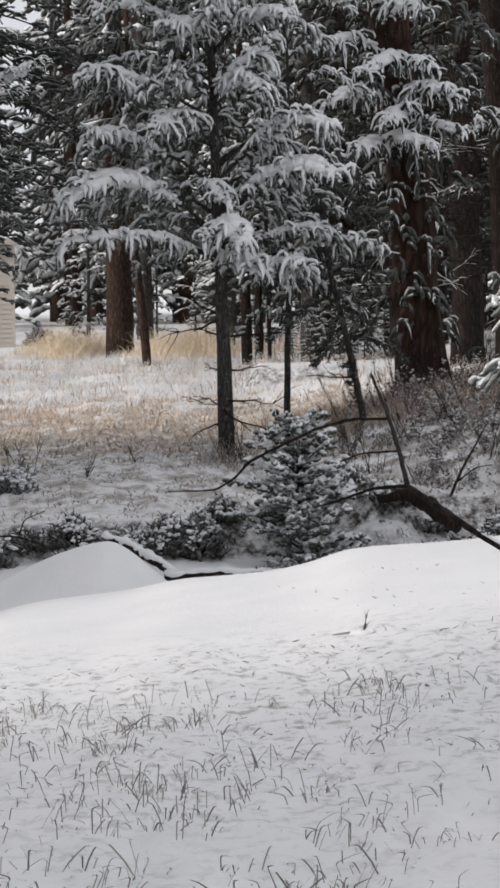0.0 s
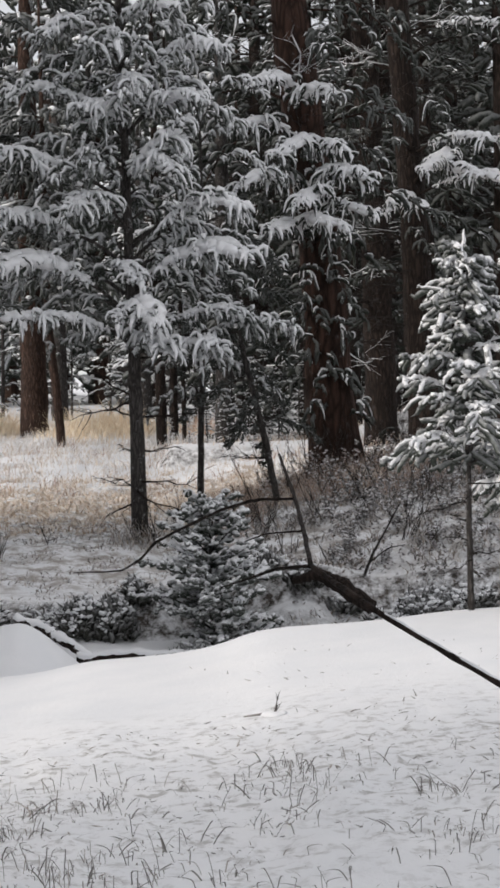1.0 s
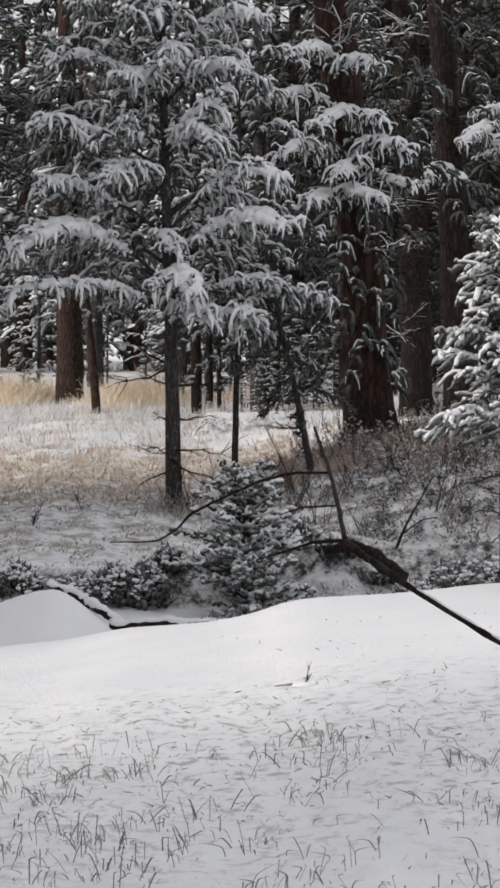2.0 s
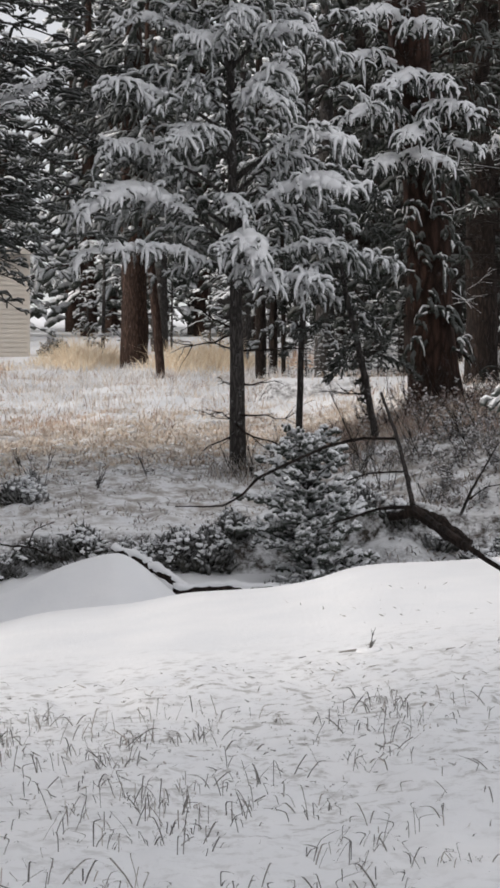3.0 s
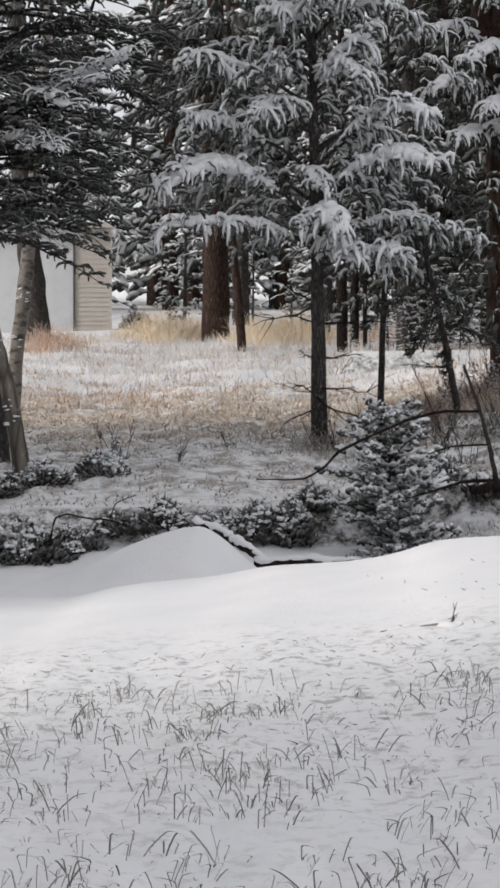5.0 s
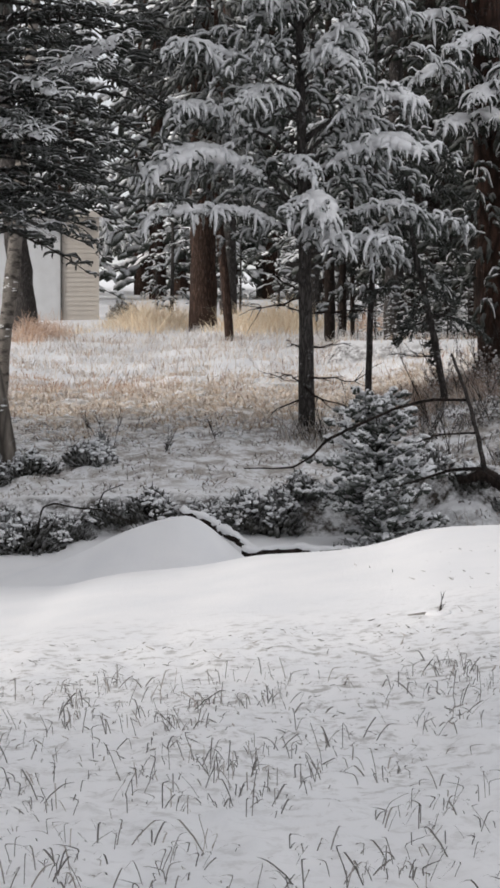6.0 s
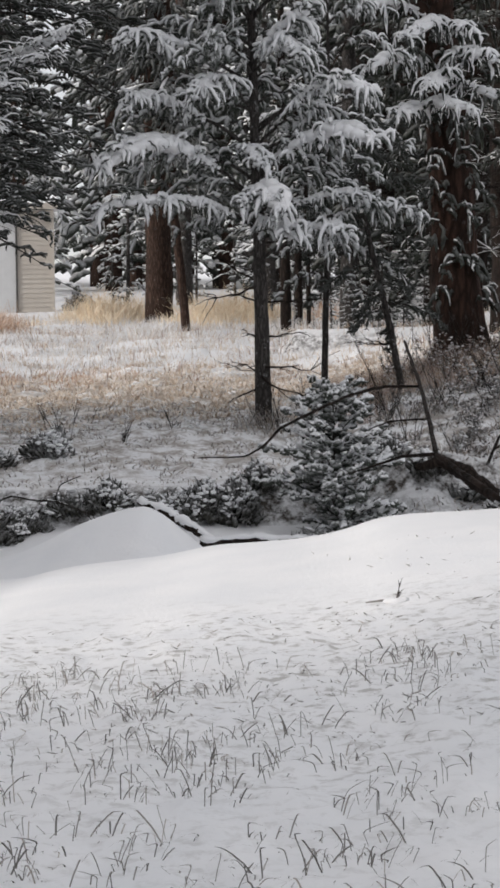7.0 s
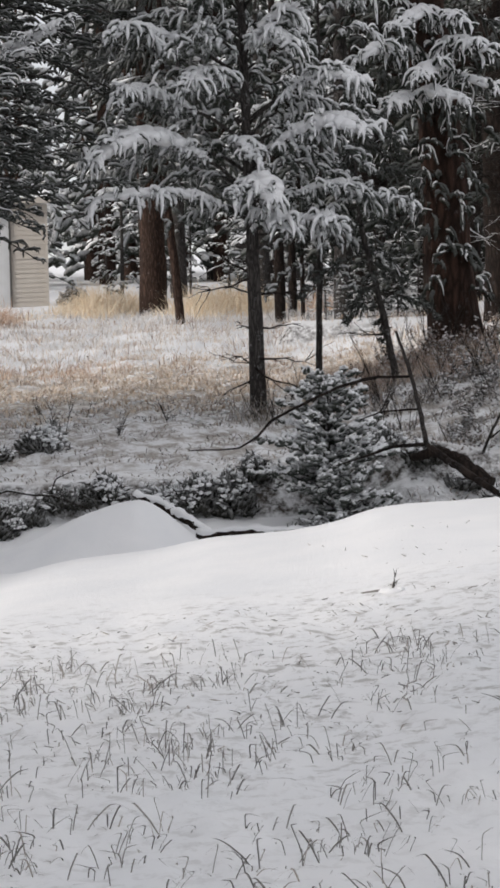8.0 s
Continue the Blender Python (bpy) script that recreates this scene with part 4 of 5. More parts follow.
def build_wood():
    rng = np.random.default_rng(77)
    protos = []
    for k in range(9):
        tall = (13, 15, 11, 9, 21, 14, 14, 11, 4.5)[k]
        bare = (2.0, 2.6, 1.2, 0.4, 8.0, 1.0, 2.0, 0.8, 0.25)[k]
        # k == 5: coarse tree placed only out of view, to block the sun
        far_off, small, screen = 5 < k < 8, k == 8, k == 5
        count = 13 if screen else 13 if small else 18
        protos.append(grown_conifer(
            "forest_conifer", pose(0, 0, 0), [(0, 0, -0.4), (0.05, 0, tall * 0.5), (0, 0, tall)], [0.06, 0.04, 0.01] if small else [0.24, 0.15, 0.02], "snow-dusted conifer for the wood and for the added unseen screen", 30 + k,
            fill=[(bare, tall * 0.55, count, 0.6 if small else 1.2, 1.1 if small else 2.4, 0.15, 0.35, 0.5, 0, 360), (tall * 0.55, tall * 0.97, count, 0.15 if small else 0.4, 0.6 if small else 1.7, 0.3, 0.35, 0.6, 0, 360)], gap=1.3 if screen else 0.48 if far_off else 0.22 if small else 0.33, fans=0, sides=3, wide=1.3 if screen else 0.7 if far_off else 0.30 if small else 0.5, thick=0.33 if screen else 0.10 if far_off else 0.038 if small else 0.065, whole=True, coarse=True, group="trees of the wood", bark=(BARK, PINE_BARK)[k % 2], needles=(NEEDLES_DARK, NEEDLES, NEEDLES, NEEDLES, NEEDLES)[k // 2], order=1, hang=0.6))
    protos += [twiggy_conifer(50, 14), twiggy_conifer(51, 12)]
    spots = []
    for row in range(7):
        y0 = 44 + row * 10.5
        x = -0.19 * y0
        while x < 0.19 * y0:
            yy = y0 + rng.uniform(-3, 3)
            u = x / yy
            if not (u < 0.0 and yy < 66) and not -0.119 < u < -0.104 and not (-0.119 < u < -0.055 and yy < 88):
                spots.append((x, yy))
            x += rng.uniform(2.4, 4.4) if y0 < 80 else rng.uniform(2.0, 3.4)
    # small firs along the edge of the wood
    for x in np.arange(-13, 14, 0.95):
        y = rng.uniform(60.5, 72)
        if -10.5 < x < -5.8 and y < 66:
            y += 6
        if -0.125 < x / y < -0.098:
            continue
        m = pose(x + rng.uniform(-0.6, 0.6), y, float(height(x, y)), 0, 0, rng.uniform(0, 360)) @ Matrix.Scale(rng.uniform(0.6, 1.25), 4)
        c = copy_thing(protos[8], m)
        c.scale = m.to_scale()
    # snowy young firs behind the berm
    for x, y, k in ((1.5, 46.0, 0.42), (2.1, 45.0, 0.55), (2.7, 46.2, 0.48), (3.3, 45.2, 0.6), (2.4, 47.5, 0.7), (1.0, 47.0, 0.4), (3.9, 46.5, 0.5)) + tuple((0.15 + 0.36 * k + 0.1 * math.sin(7 * k), 44.9 + 0.5 * math.sin(3 * k), 0.2 + 0.16 * min(1, k / 6) + 0.05 * math.sin(5 * k)) for k in range(12)):
        m = pose(x, y, float(height(x, y)), 0, 0, rng.uniform(0, 360)) @ Matrix.Scale(k, 4)
        c = copy_thing(protos[8], m)
        c.scale = m.to_scale()
    # unseen trees added outside the view on the left to shade the hollow
    for x in (-14.5, -18.0, -21.5):
        for y in np.arange(-16, 25.5, 3.2):
            xx, yy = x + rng.uniform(-1, 1), y + rng.uniform(-1.5, 1.5)
            if not 9.0 < yy - 0.425 * xx < 23.5 and yy - 0.425 * xx < 28:  # a gap left in the added trees for hazy sun on the brow
                spots.append((xx, yy))
        # added trees that set the edges of the sunlit strip
        spots += [(x, 23.3 + 0.425 * x), (x + 0.5, 26.4 + 0.425 * x), (x, 8.5 + 0.425 * x)]
    # tall unseen trees added farther off to veil the sun in the gap
    for s in (24.0,):
        spots.append((-34.0 + rng.uniform(-2, 2), s - 14.5 + rng.uniform(-0.5, 0.5)))
    # more tall trees added out of view, left of the meadow
    for x, y in ((-9.5, 35), (-12, 39), (-11, 44), (-14, 35), (-15, 42)):
        c = copy_thing(protos[4], pose(x, y, float(height(x, y)), 0, 0, rng.uniform(0, 360)))
    spots += [(6.6, 46), (7.6, 52), (5.6, 50), (8.4, 58), (9.6, 49), (7.0, 41), (-0.6, 60), (3.3, 44), (4.9, 44), (5.4, 41), (3.6, 50), (2.6, 53), (-10.6, 80), (-11.6, 84), (-7.6, 89), (-5.8, 92), (-4.4, 88), (-3.0, 91), (-1.6, 88), (0.0, 91), (1.2, 88)]
    for k in range(22):
        spots.append((2.4 + 0.62 * k + rng.uniform(-0.4, 0.4), 62 + 11 * ((k * 0.618) % 1)))
    for x, y in spots:
        out_of_view = x < -12 and y < 30
        back_row = y > 86 and -0.1 < x / y < 0.03
        deep_wood = x / max(y, 1) > 0.04 and y < 75
        m = pose(x, y, float(height(x, y)), 0, 0, rng.uniform(0, 360)) @ Matrix.Scale(rng.uniform(1.45, 1.75) if back_row else rng.uniform(0.85, 1.25) if x > -12 or y > 30 else rng.uniform(1.4, 1.7), 4)
        k = 5 if out_of_view else 0 if 0 < x < 1 and y < 56 else 9 + int(rng.integers(0, 2)) if deep_wood else 6 + int(rng.integers(0, 2)) if y > 78 else int(rng.integers(0, 4))
        c = copy_thing(protos[k], m)
        c.scale = m.to_scale()
    for p in protos:
        for o in list(p.children_recursive) + [p]:
            bpy.data.objects.remove(o)


build_wood()


# ---- the shed ----
def box(stock, x0, x1, y0, y1, z0, z1):
    v = [(x, y, z) for x in (x0, x1) for y in (y0, y1) for z in (z0, z1)]
    stock.add(v, [(0, 1, 3, 2), (4, 6, 7, 5), (0, 4, 5, 1), (2, 3, 7, 6), (0, 2, 6, 4), (1, 5, 7, 3)])


def build_shed():
    shed = thing("shed", pose(-7.98, 60, 2.55, 0, 0, 6.7), "tan lap-sided shed with a pale door and a snowy roof", "shed")
    s = Stock()
    box(s, -5.0, 0.0, 0.1, 1.2, -0.5, 3.35)
    part("wall", s.mesh("wall", DOOR_PAINT, False), shed, "pale grey plank wall")
    s = Stock()
    box(s, 0.06, 1.05, 0.05, 1.2, -0.5, 3.35)
    part("wall", s.mesh("wall", SIDING, False), shed, "tan wall behind the lap siding")
    rng = np.random.default_rng(8)
    for k in range(25):
        s = Stock()
        z = -0.2 + k * 0.14
        s.add([(0.06, 0.045, z), (1.05, 0.045, z), (1.05, 0.01, z), (0.06, 0.01, z), (0.06, 0.045, z + 0.15), (1.05, 0.045, z + 0.15), (1.05, 0.035, z + 0.15), (0.06, 0.035, z + 0.15)],
              [(0, 3, 2, 1), (4, 5, 6, 7), (3, 7, 6, 2), (0, 4, 7, 3), (1, 2, 6, 5), (0, 1, 5, 4)])
        part("board", s.mesh("board", SIDING, False), shed)
    for x0, x1, mat, lab in ((0.0, 0.06, DARK_TRIM, "dark corner trim"), (1.05, 1.14, SIDING, "tan corner trim")):
        s = Stock()
        box(s, x0, x1, -0.02, 0.2, -0.5, 3.36)
        part("trim", s.mesh("trim", mat, False), shed, lab)
    s = Stock()
    box(s, -5.3, 1.25, -0.34, -0.28, 3.36, 3.54)
    part("fascia", s.mesh("fascia", SIDING, False), shed)
    s = Stock()
    s.add([(-5.3, -0.3, 3.54), (1.25, -0.3, 3.54), (1.25, 0.7, 3.95), (-5.3, 0.7, 3.95), (-5.3, 1.6, 3.54), (1.25, 1.6, 3.54), (-5.3, -0.3, 3.4), (1.25, -0.3, 3.4), (1.25, 1.6, 3.4), (-5.3, 1.6, 3.4)],
          [(0, 1, 2, 3), (3, 2, 5, 4), (6, 9, 8, 7), (0, 6, 7, 1), (4, 5, 8, 9)])
    s.f.append(np.array([(1, 7, 8, 5, 2), (0, 3, 4, 9, 6)]))
    part("roof", s.mesh("roof", SNOW, False), shed, "roof under even white snow")


build_shed()


# ---- snow, logs, shrubs and dead branches in the hollow ----
def lumps(stock, centres, r, flat, rng, sides=6):
    """Small rounded heaps."""
    n = len(centres)
    a = rng.uniform(0, 6.28, n)
    d = np.stack([np.cos(a), np.sin(a), np.zeros(n)], -1)
    u = np.array([-1.0, -0.6, 0.1, 0.7, 1.0])
    p = centres[:, None] + d[:, None] * (r[:, None] * u * rng.uniform(0.9, 2.2, (n, 1)))[..., None]
    p = p + np.cumsum(rng.normal(size=p.shape) * (0.22 * r)[:, None, None], 1)
    tubes(stock, p, r[:, None] * np.array([0.15, 0.8, 1.0, 0.75, 0.12]), sides, flat, 0.35, rng, False)


def snowy_shrub(x, y, wide, tall, seed, label, deep=None, group="snowy low shrubs"):
    """A low dark evergreen shrub: stems, small sprays, and snow caught on top."""
    rng = np.random.default_rng(seed)
    deep = deep or wide * 0.6
    root = thing("low_shrub", ground_at(x, y, 0.03), label, "shrub", group)
    w, g, sn = three()
    n = int(230 * wide * tall / 0.2) + 100
    a, e = rng.uniform(0, 6.28, n), np.arcsin(rng.uniform(0.02, 1, n))
    rad = rng.uniform(0.55, 1.0, n)
    c = np.stack([np.cos(a) * np.cos(e) * wide * rad, np.sin(a) * np.cos(e) * deep * rad, np.sin(e) * tall * rad], -1)
    c[:, 2] *= 0.75 + 0.35 * wave(c[:, 0] + seed, c[:, 1], seed, 0.5)
    c[:, 2] = np.abs(c[:, 2])
    d = unit(c + np.array([0, 0, 0.25]) + rng.normal(size=(n, 3)) * 0.12)
    q = np.linspace(0, 1, 4)
    L = rng.uniform(0.07, 0.16, n)
    p = c[:, None] + d[:, None] * (L[:, None] * (q - 0.5))[..., None]
    tubes(g, p, rng.uniform(0.016, 0.034, n)[:, None] * np.array([0.4, 1, 0.9, 0.2]), 4, 1, 0.35, rng, False)
    needle_fans(g, p, 0.075, 4, rng)
    stem = np.stack([c * 0.02, c * 0.5, c], 1)[: n // 4]
    tubes(w, stem, np.tile([0.012, 0.008, 0.003], (len(stem), 1)), 4)
    # snow lies in broken patches on the upper side
    held = wave(c[:, 0] * 1.0 + seed, c[:, 1] * 1.6, seed + 9, 0.38) + rng.normal(size=n) * 0.25
    top = c[(c[:, 2] > (0.30 + 0.2 * np.sin(9 * c[:, 0] + seed)) * tall) & (held > -0.3)]
    top = np.concatenate([top + rng.normal(size=top.shape) * 0.03 for _ in range(4)]) + np.array([0, 0, 0.025])
    if len(top):
        lumps(sn, top, 0.008 + 0.026 * rng.random(len(top)) ** 1.5, 0.7, rng, 5)
    part("stems", w.mesh("stems", TWIG), root)
    part("leaves", g.mesh("leaves", SHRUB_LEAF), root, "dark evergreen sprays")
    tagged(part("snow", sn.mesh("snow", SNOW), root), "caps of fresh snow", kind="stuff")
    return root


for k, (x, y, wide, tall, deep) in enumerate([
        (-4.1, 22.7, 0.55, 0.55, 0.4), (-3.45, 22.7, 0.52, 0.52, 0.35), (-2.95, 23.0, 0.30, 0.36, 0.25), (-2.5, 23.3, 0.30, 0.34, 0.25), (-2.05, 23.3, 0.30, 0.36, 0.25), (-1.42, 23.2, 0.30, 0.56, 0.25),
        (-1.0, 23.2, 0.30, 0.56, 0.25), (-0.55, 23.2, 0.26, 0.62, 0.22), (-0.3, 23.5, 0.2, 0.36, 0.2), (-3.6, 24.8, 0.36, 0.34, 0.3), (-2.95, 25.1, 0.34, 0.40, 0.25), (-4.3, 24.4, 0.5, 0.45, 0.35),
        # the two at y 22.3 are added for the dark of a shaded cavity
        (0.80, 22.75, 0.24, 0.26, 0.2), (0.28, 22.3, 0.30, 0.26, 0.2), (0.72, 22.3, 0.28, 0.24, 0.2), (1.2, 23.6, 0.28, 0.28, 0.25), (1.62, 23.3, 0.26, 0.26, 0.25), (2.05, 23.2, 0.22, 0.22, 0.2), (2.5, 23.0, 0.26, 0.24, 0.22), (2.95, 23.2, 0.3, 0.3, 0.25), (3.5, 23.2, 0.36, 0.36, 0.3)]):
    snowy_shrub(x, y, wide, tall, 200 + k, "low dark shrub, some standing in for a shaded cavity, with snow caught on its top", deep)


def log(name, pts, radii, label, seed, cover=0.95):
    """A fallen log with snow along its top."""
    rng = np.random.default_rng(seed)
    p0 = Vector(pts[0])
    root = thing(name, Matrix.Translation(p0), label, "log")
    u = np.linspace(0, 1, 22)
    src = np.linspace(0, 1, len(pts))
    P = np.asarray(pts, float) - np.array(p0)
    p = np.stack([np.interp(u, src, P[:, c]) for c in range(3)], -1)
    p[:, 2] += rng.normal(size=22) * 0.008
    r = np.interp(u, np.linspace(0, 1, len(radii)), radii)
    s = Stock()
    tubes(s, p[None], r[None], 12, 1, 0.06, rng)
    part("wood", s.mesh("wood", DARK_BARK), root)
    s = Stock()
    p2 = p.copy()
    p2[:, 2] += r * 0.5
    tubes(s, p2[None], (r * cover * rng.uniform(0.65, 1.15, 22))[None], 8, 0.7, 0.2, rng)
    part("snow", s.mesh("snow", SNOW), root, "snow along the top of the log")


log("fallen_log", [(-1.62, 22.3, 0.10), (-1.33, 22.22, -0.01), (-1.12, 22.1, -0.13), (-0.76, 22.0, -0.36)], [0.04, 0.05, 0.055, 0.05], "fallen log capped with snow in the hollow", 301, 1.35)
log("fallen_log", [(1.45, 22.95, 0.40), (1.75, 22.85, 0.47), (2.0, 22.7, 0.33), (2.3, 22.5, 0.10)], [0.04, 0.07, 0.10, 0.08], "dark rotten log lying on the bank", 303, 0.45)
log("fallen_log", [(-0.95, 22.0, -0.33), (-0.4, 22.0, -0.32), (0.05, 21.9, -0.31), (0.4, 22.0, -0.33)], [0.06, 0.06, 0.055, 0.04], "thin log lying level under a ridge of snow", 302, 1.12)


def branch(name, pts, radii, label, seed, mat=TWIG, snow=0.0, sides=7):
    """A bare stick along a bent line."""
    rng = np.random.default_rng(seed)
    p0 = np.array(pts[0], float)
    root = thing(name, Matrix.Translation(p0), label, "branch")
    k = 6 * len(pts)
    u, src = np.linspace(0, 1, k), np.linspace(0, 1, len(pts))
    P = np.asarray(pts, float) - p0
    p = np.stack([np.interp(u, src, P[:, c]) for c in range(3)], -1)
    for _ in range(2):
        p[1:-1] = 0.5 * p[1:-1] + 0.25 * (p[:-2] + p[2:])
    r = np.interp(u, np.linspace(0, 1, len(radii)), radii)
    p[1:-1] += rng.normal(size=(k - 2, 3)) * r.mean() * 0.1
    s = Stock()
    tubes(s, p[None], r[None], sides, 1, 0.15, rng)
    part("stick", s.mesh("stick", mat), root)
    if snow:
        s = Stock()
        a, b = int(k * 0.2), int(k * 0.75)
        q = p[a:b].copy()
        q[:, 2] += r[a:b] * 0.8
        tubes(s, q[None], (r[a:b] * snow * rng.uniform(0.5, 1.2, b - a))[None], 6, 0.7, 0.2, rng)
        part("snow", s.mesh("snow", SNOW), root, "thin line of snow on the stick")
    return root


def join_stick(root, pts, radii, seed):
    """A side arm of a stick, as a part of it."""
    side = branch("side_arm", pts, radii, "", seed, DARK_BARK)
    arm = side.children[0]
    arm.parent = root
    arm.name = "side_arm"
    arm.matrix_basis = Matrix.Translation(Vector(pts[0]) - root.matrix_basis.translation)
    bpy.data.objects.remove(side)


stick = branch("leaning_dead_branch", [(3.35, 5.0, -0.36), (2.1, 5.3, 0.40), (0.98, 5.8, 1.10), (0.63, 5.95, 1.315), (0.485, 6.3, 1.421)], [0.02, 0.015, 0.010, 0.0095, 0.0085], "long dark dead branch leaning out over the snow", 311, mat=DARK_BARK, snow=0.8)
join_stick(stick, [(0.485, 6.3, 1.421), (0.515, 7.1, 1.52), (0.548, 8.0, 1.597), (0.60, 10, 1.78)], [0.0085, 0.008, 0.0075, 0.0065], 312)
join_stick(stick, [(0.485, 6.3, 1.421), (0.386, 6.4, 1.41), (0.30, 6.5, 1.374), (0.214, 6.6, 1.342)], [0.006, 0.005, 0.004, 0.002], 313)
join_stick(stick, [(0.548, 8.0, 1.597), (0.398, 8.0, 1.598), (0.268, 8.1, 1.561), (0.133, 8.2, 1.497), (-0.005, 8.3, 1.427), (-0.064, 8.35, 1.357), (-0.147, 8.4, 1.307), (-0.347, 8.5, 1.30)], [0.006, 0.006, 0.006, 0.006, 0.006, 0.005, 0.004, 0.002], 314)
join_stick(stick, [(0.508, 7.0, 1.505), (0.386, 7.0, 1.50), (0.307, 7.0, 1.472)], [0.004, 0.003, 0.002], 315)


def on_ground(x, y, up):
    return (x, y, float(height(x, y)) + up)


limb = branch("dead_sapling", [on_ground(2.22, 23.5, -0.1), (2.265, 23.5, 0.304), (2.434, 23.5, 0.694), (2.75, 23.5, 1.243)], [0.022, 0.02, 0.016, 0.006], "thin dead sapling leaning on the bank", 321)
join_stick(limb, [(2.387, 23.5, 0.564), (2.6, 23.5, 0.72), (2.795, 23.5, 0.752)], [0.010, 0.008, 0.004], 322)
limb = branch("bare_branch", [on_ground(-3.3, 22.6, -0.05), (-3.2, 22.5, 0.10), (-3.034, 22.4, 0.165), (-2.8, 22.3, 0.12), (-2.509, 22.2, 0.111), (-2.21, 22.0, 0.016), (-2.038, 21.8, -0.12)], [0.014, 0.013, 0.012, 0.012, 0.011, 0.008, 0.003], "bare forked branch reaching over the snow mound", 323, snow=0.5)
join_stick(limb, [(-2.54, 22.2, 0.123), (-2.478, 22.2, 0.297), (-2.26, 22.2, 0.385)], [0.009, 0.007, 0.004], 324)
join_stick(limb, [(-2.21, 22.0, 0.016), (-2.1, 21.95, -0.02), (-2.06, 21.9, -0.10)], [0.008, 0.006, 0.003], 325)


def bare_shrub(x, y, tall, seed, stems=6, label="leafless shrub with thin dark stems in the snow", leaves=0, russet=False):
    rng = np.random.default_rng(seed)
    root = thing("bare_shrub", ground_at(x, y, 0.04), label, "shrub", "leafless shrubs")
    for k in range(stems):
        s = Stock()
        twigs(s, np.array([rng.normal() * 0.05, rng.normal() * 0.05, 0]), rng.uniform(0, 6.28), tall * rng.uniform(0.35, 0.6), rng.uniform(0.8, 2.6), rng, 0.0055, 2)
        part("stem", s.mesh("stem", TWIG), root)
    if leaves:
        s, sn = Stock(), Stock()
        a, f = rng.uniform(0, 6.28, leaves), rng.uniform(0.25, 1.0, leaves)
        c = np.stack([np.cos(a) * 0.30 * tall * f, np.sin(a) * 0.25 * tall * f, tall * f * rng.uniform(0.5, 1.05, leaves)], -1)
        blades(s, c, rng.uniform(0.03, 0.06, leaves), rng.uniform(0, 6.28, leaves), rng.uniform(0.8, 3.0, leaves), rng.uniform(0.010, 0.020, leaves), rng, 3)
        part("leaves", s.mesh("leaves", RUSSET_LEAF if russet else LEAF_LITTER), root, "curled dead leaves rimmed with frost")
        lumps(sn, c[::2] + np.array([0.0, 0, 0.012]), rng.uniform(0.008, 0.017, len(c[::2])), 0.6, rng, 5)
        tagged(part("snow", sn.mesh("snow", SNOW), root), "bits of snow on the dead leaves", kind="stuff")


rng_b = np.random.default_rng(61)
for x, y, tall in ((1.15, 25.2, 0.7), (1.5, 24.6, 0.6), (1.35, 26.4, 0.8), (2.0, 26.0, 0.6), (2.6, 25.6, 0.7), (3.3, 25.8, 0.8), (2.4, 27.4, 0.55), (3.0, 28.2, 0.6), (1.75, 28.4, 0.5), (1.0, 28.0, 0.5), (0.2, 27.2, 0.5), (-0.1, 26.6, 0.5), (0.9, 26.8, 0.7), (-0.33, 26.75, 0.4), (-0.25, 26.6, 0.3), (-2.9, 26.0, 0.45), (-2.0, 25.6, 0.35), (-1.5, 26.8, 0.3), (4.0, 27.5, 0.7), (2.9, 24.4, 0.6), (3.4, 29.6, 0.7), (2.2, 30.2, 0.8), (2.6, 30.0, 0.7), (3.1, 30.3, 0.9), (3.6, 30.6, 0.9), (1.7, 30.0, 0.7)):
    bare_shrub(x, y, tall, int(rng_b.integers(1, 9999)))
for k in range(30):
    x, y = 2.0 + 2.6 * ((k * 0.618) % 1), 23.6 + 4.6 * (k + rng_b.random()) / 30
    bare_shrub(x, y, rng_b.uniform(0.25, 0.5), int(rng_b.integers(1, 9999)), 3, "low shrub with curled frosted leaves on the bank", 70)
for k in range(16):
    x, y = 1.5 + 3.0 * ((k * 0.618) % 1), 28.6 + 1.6 * (k + rng_b.random()) / 16
    bare_shrub(x, y, rng_b.uniform(0.4, 0.75), int(rng_b.integers(1, 9999)), 4, "russet shrub with frosted dead leaves under the conifers", 80, True)


snowy_shrub(-6.3, 62, 0.55, 0.75, 290, "dark rounded juniper at the edge of the wood", group="far shrubs")

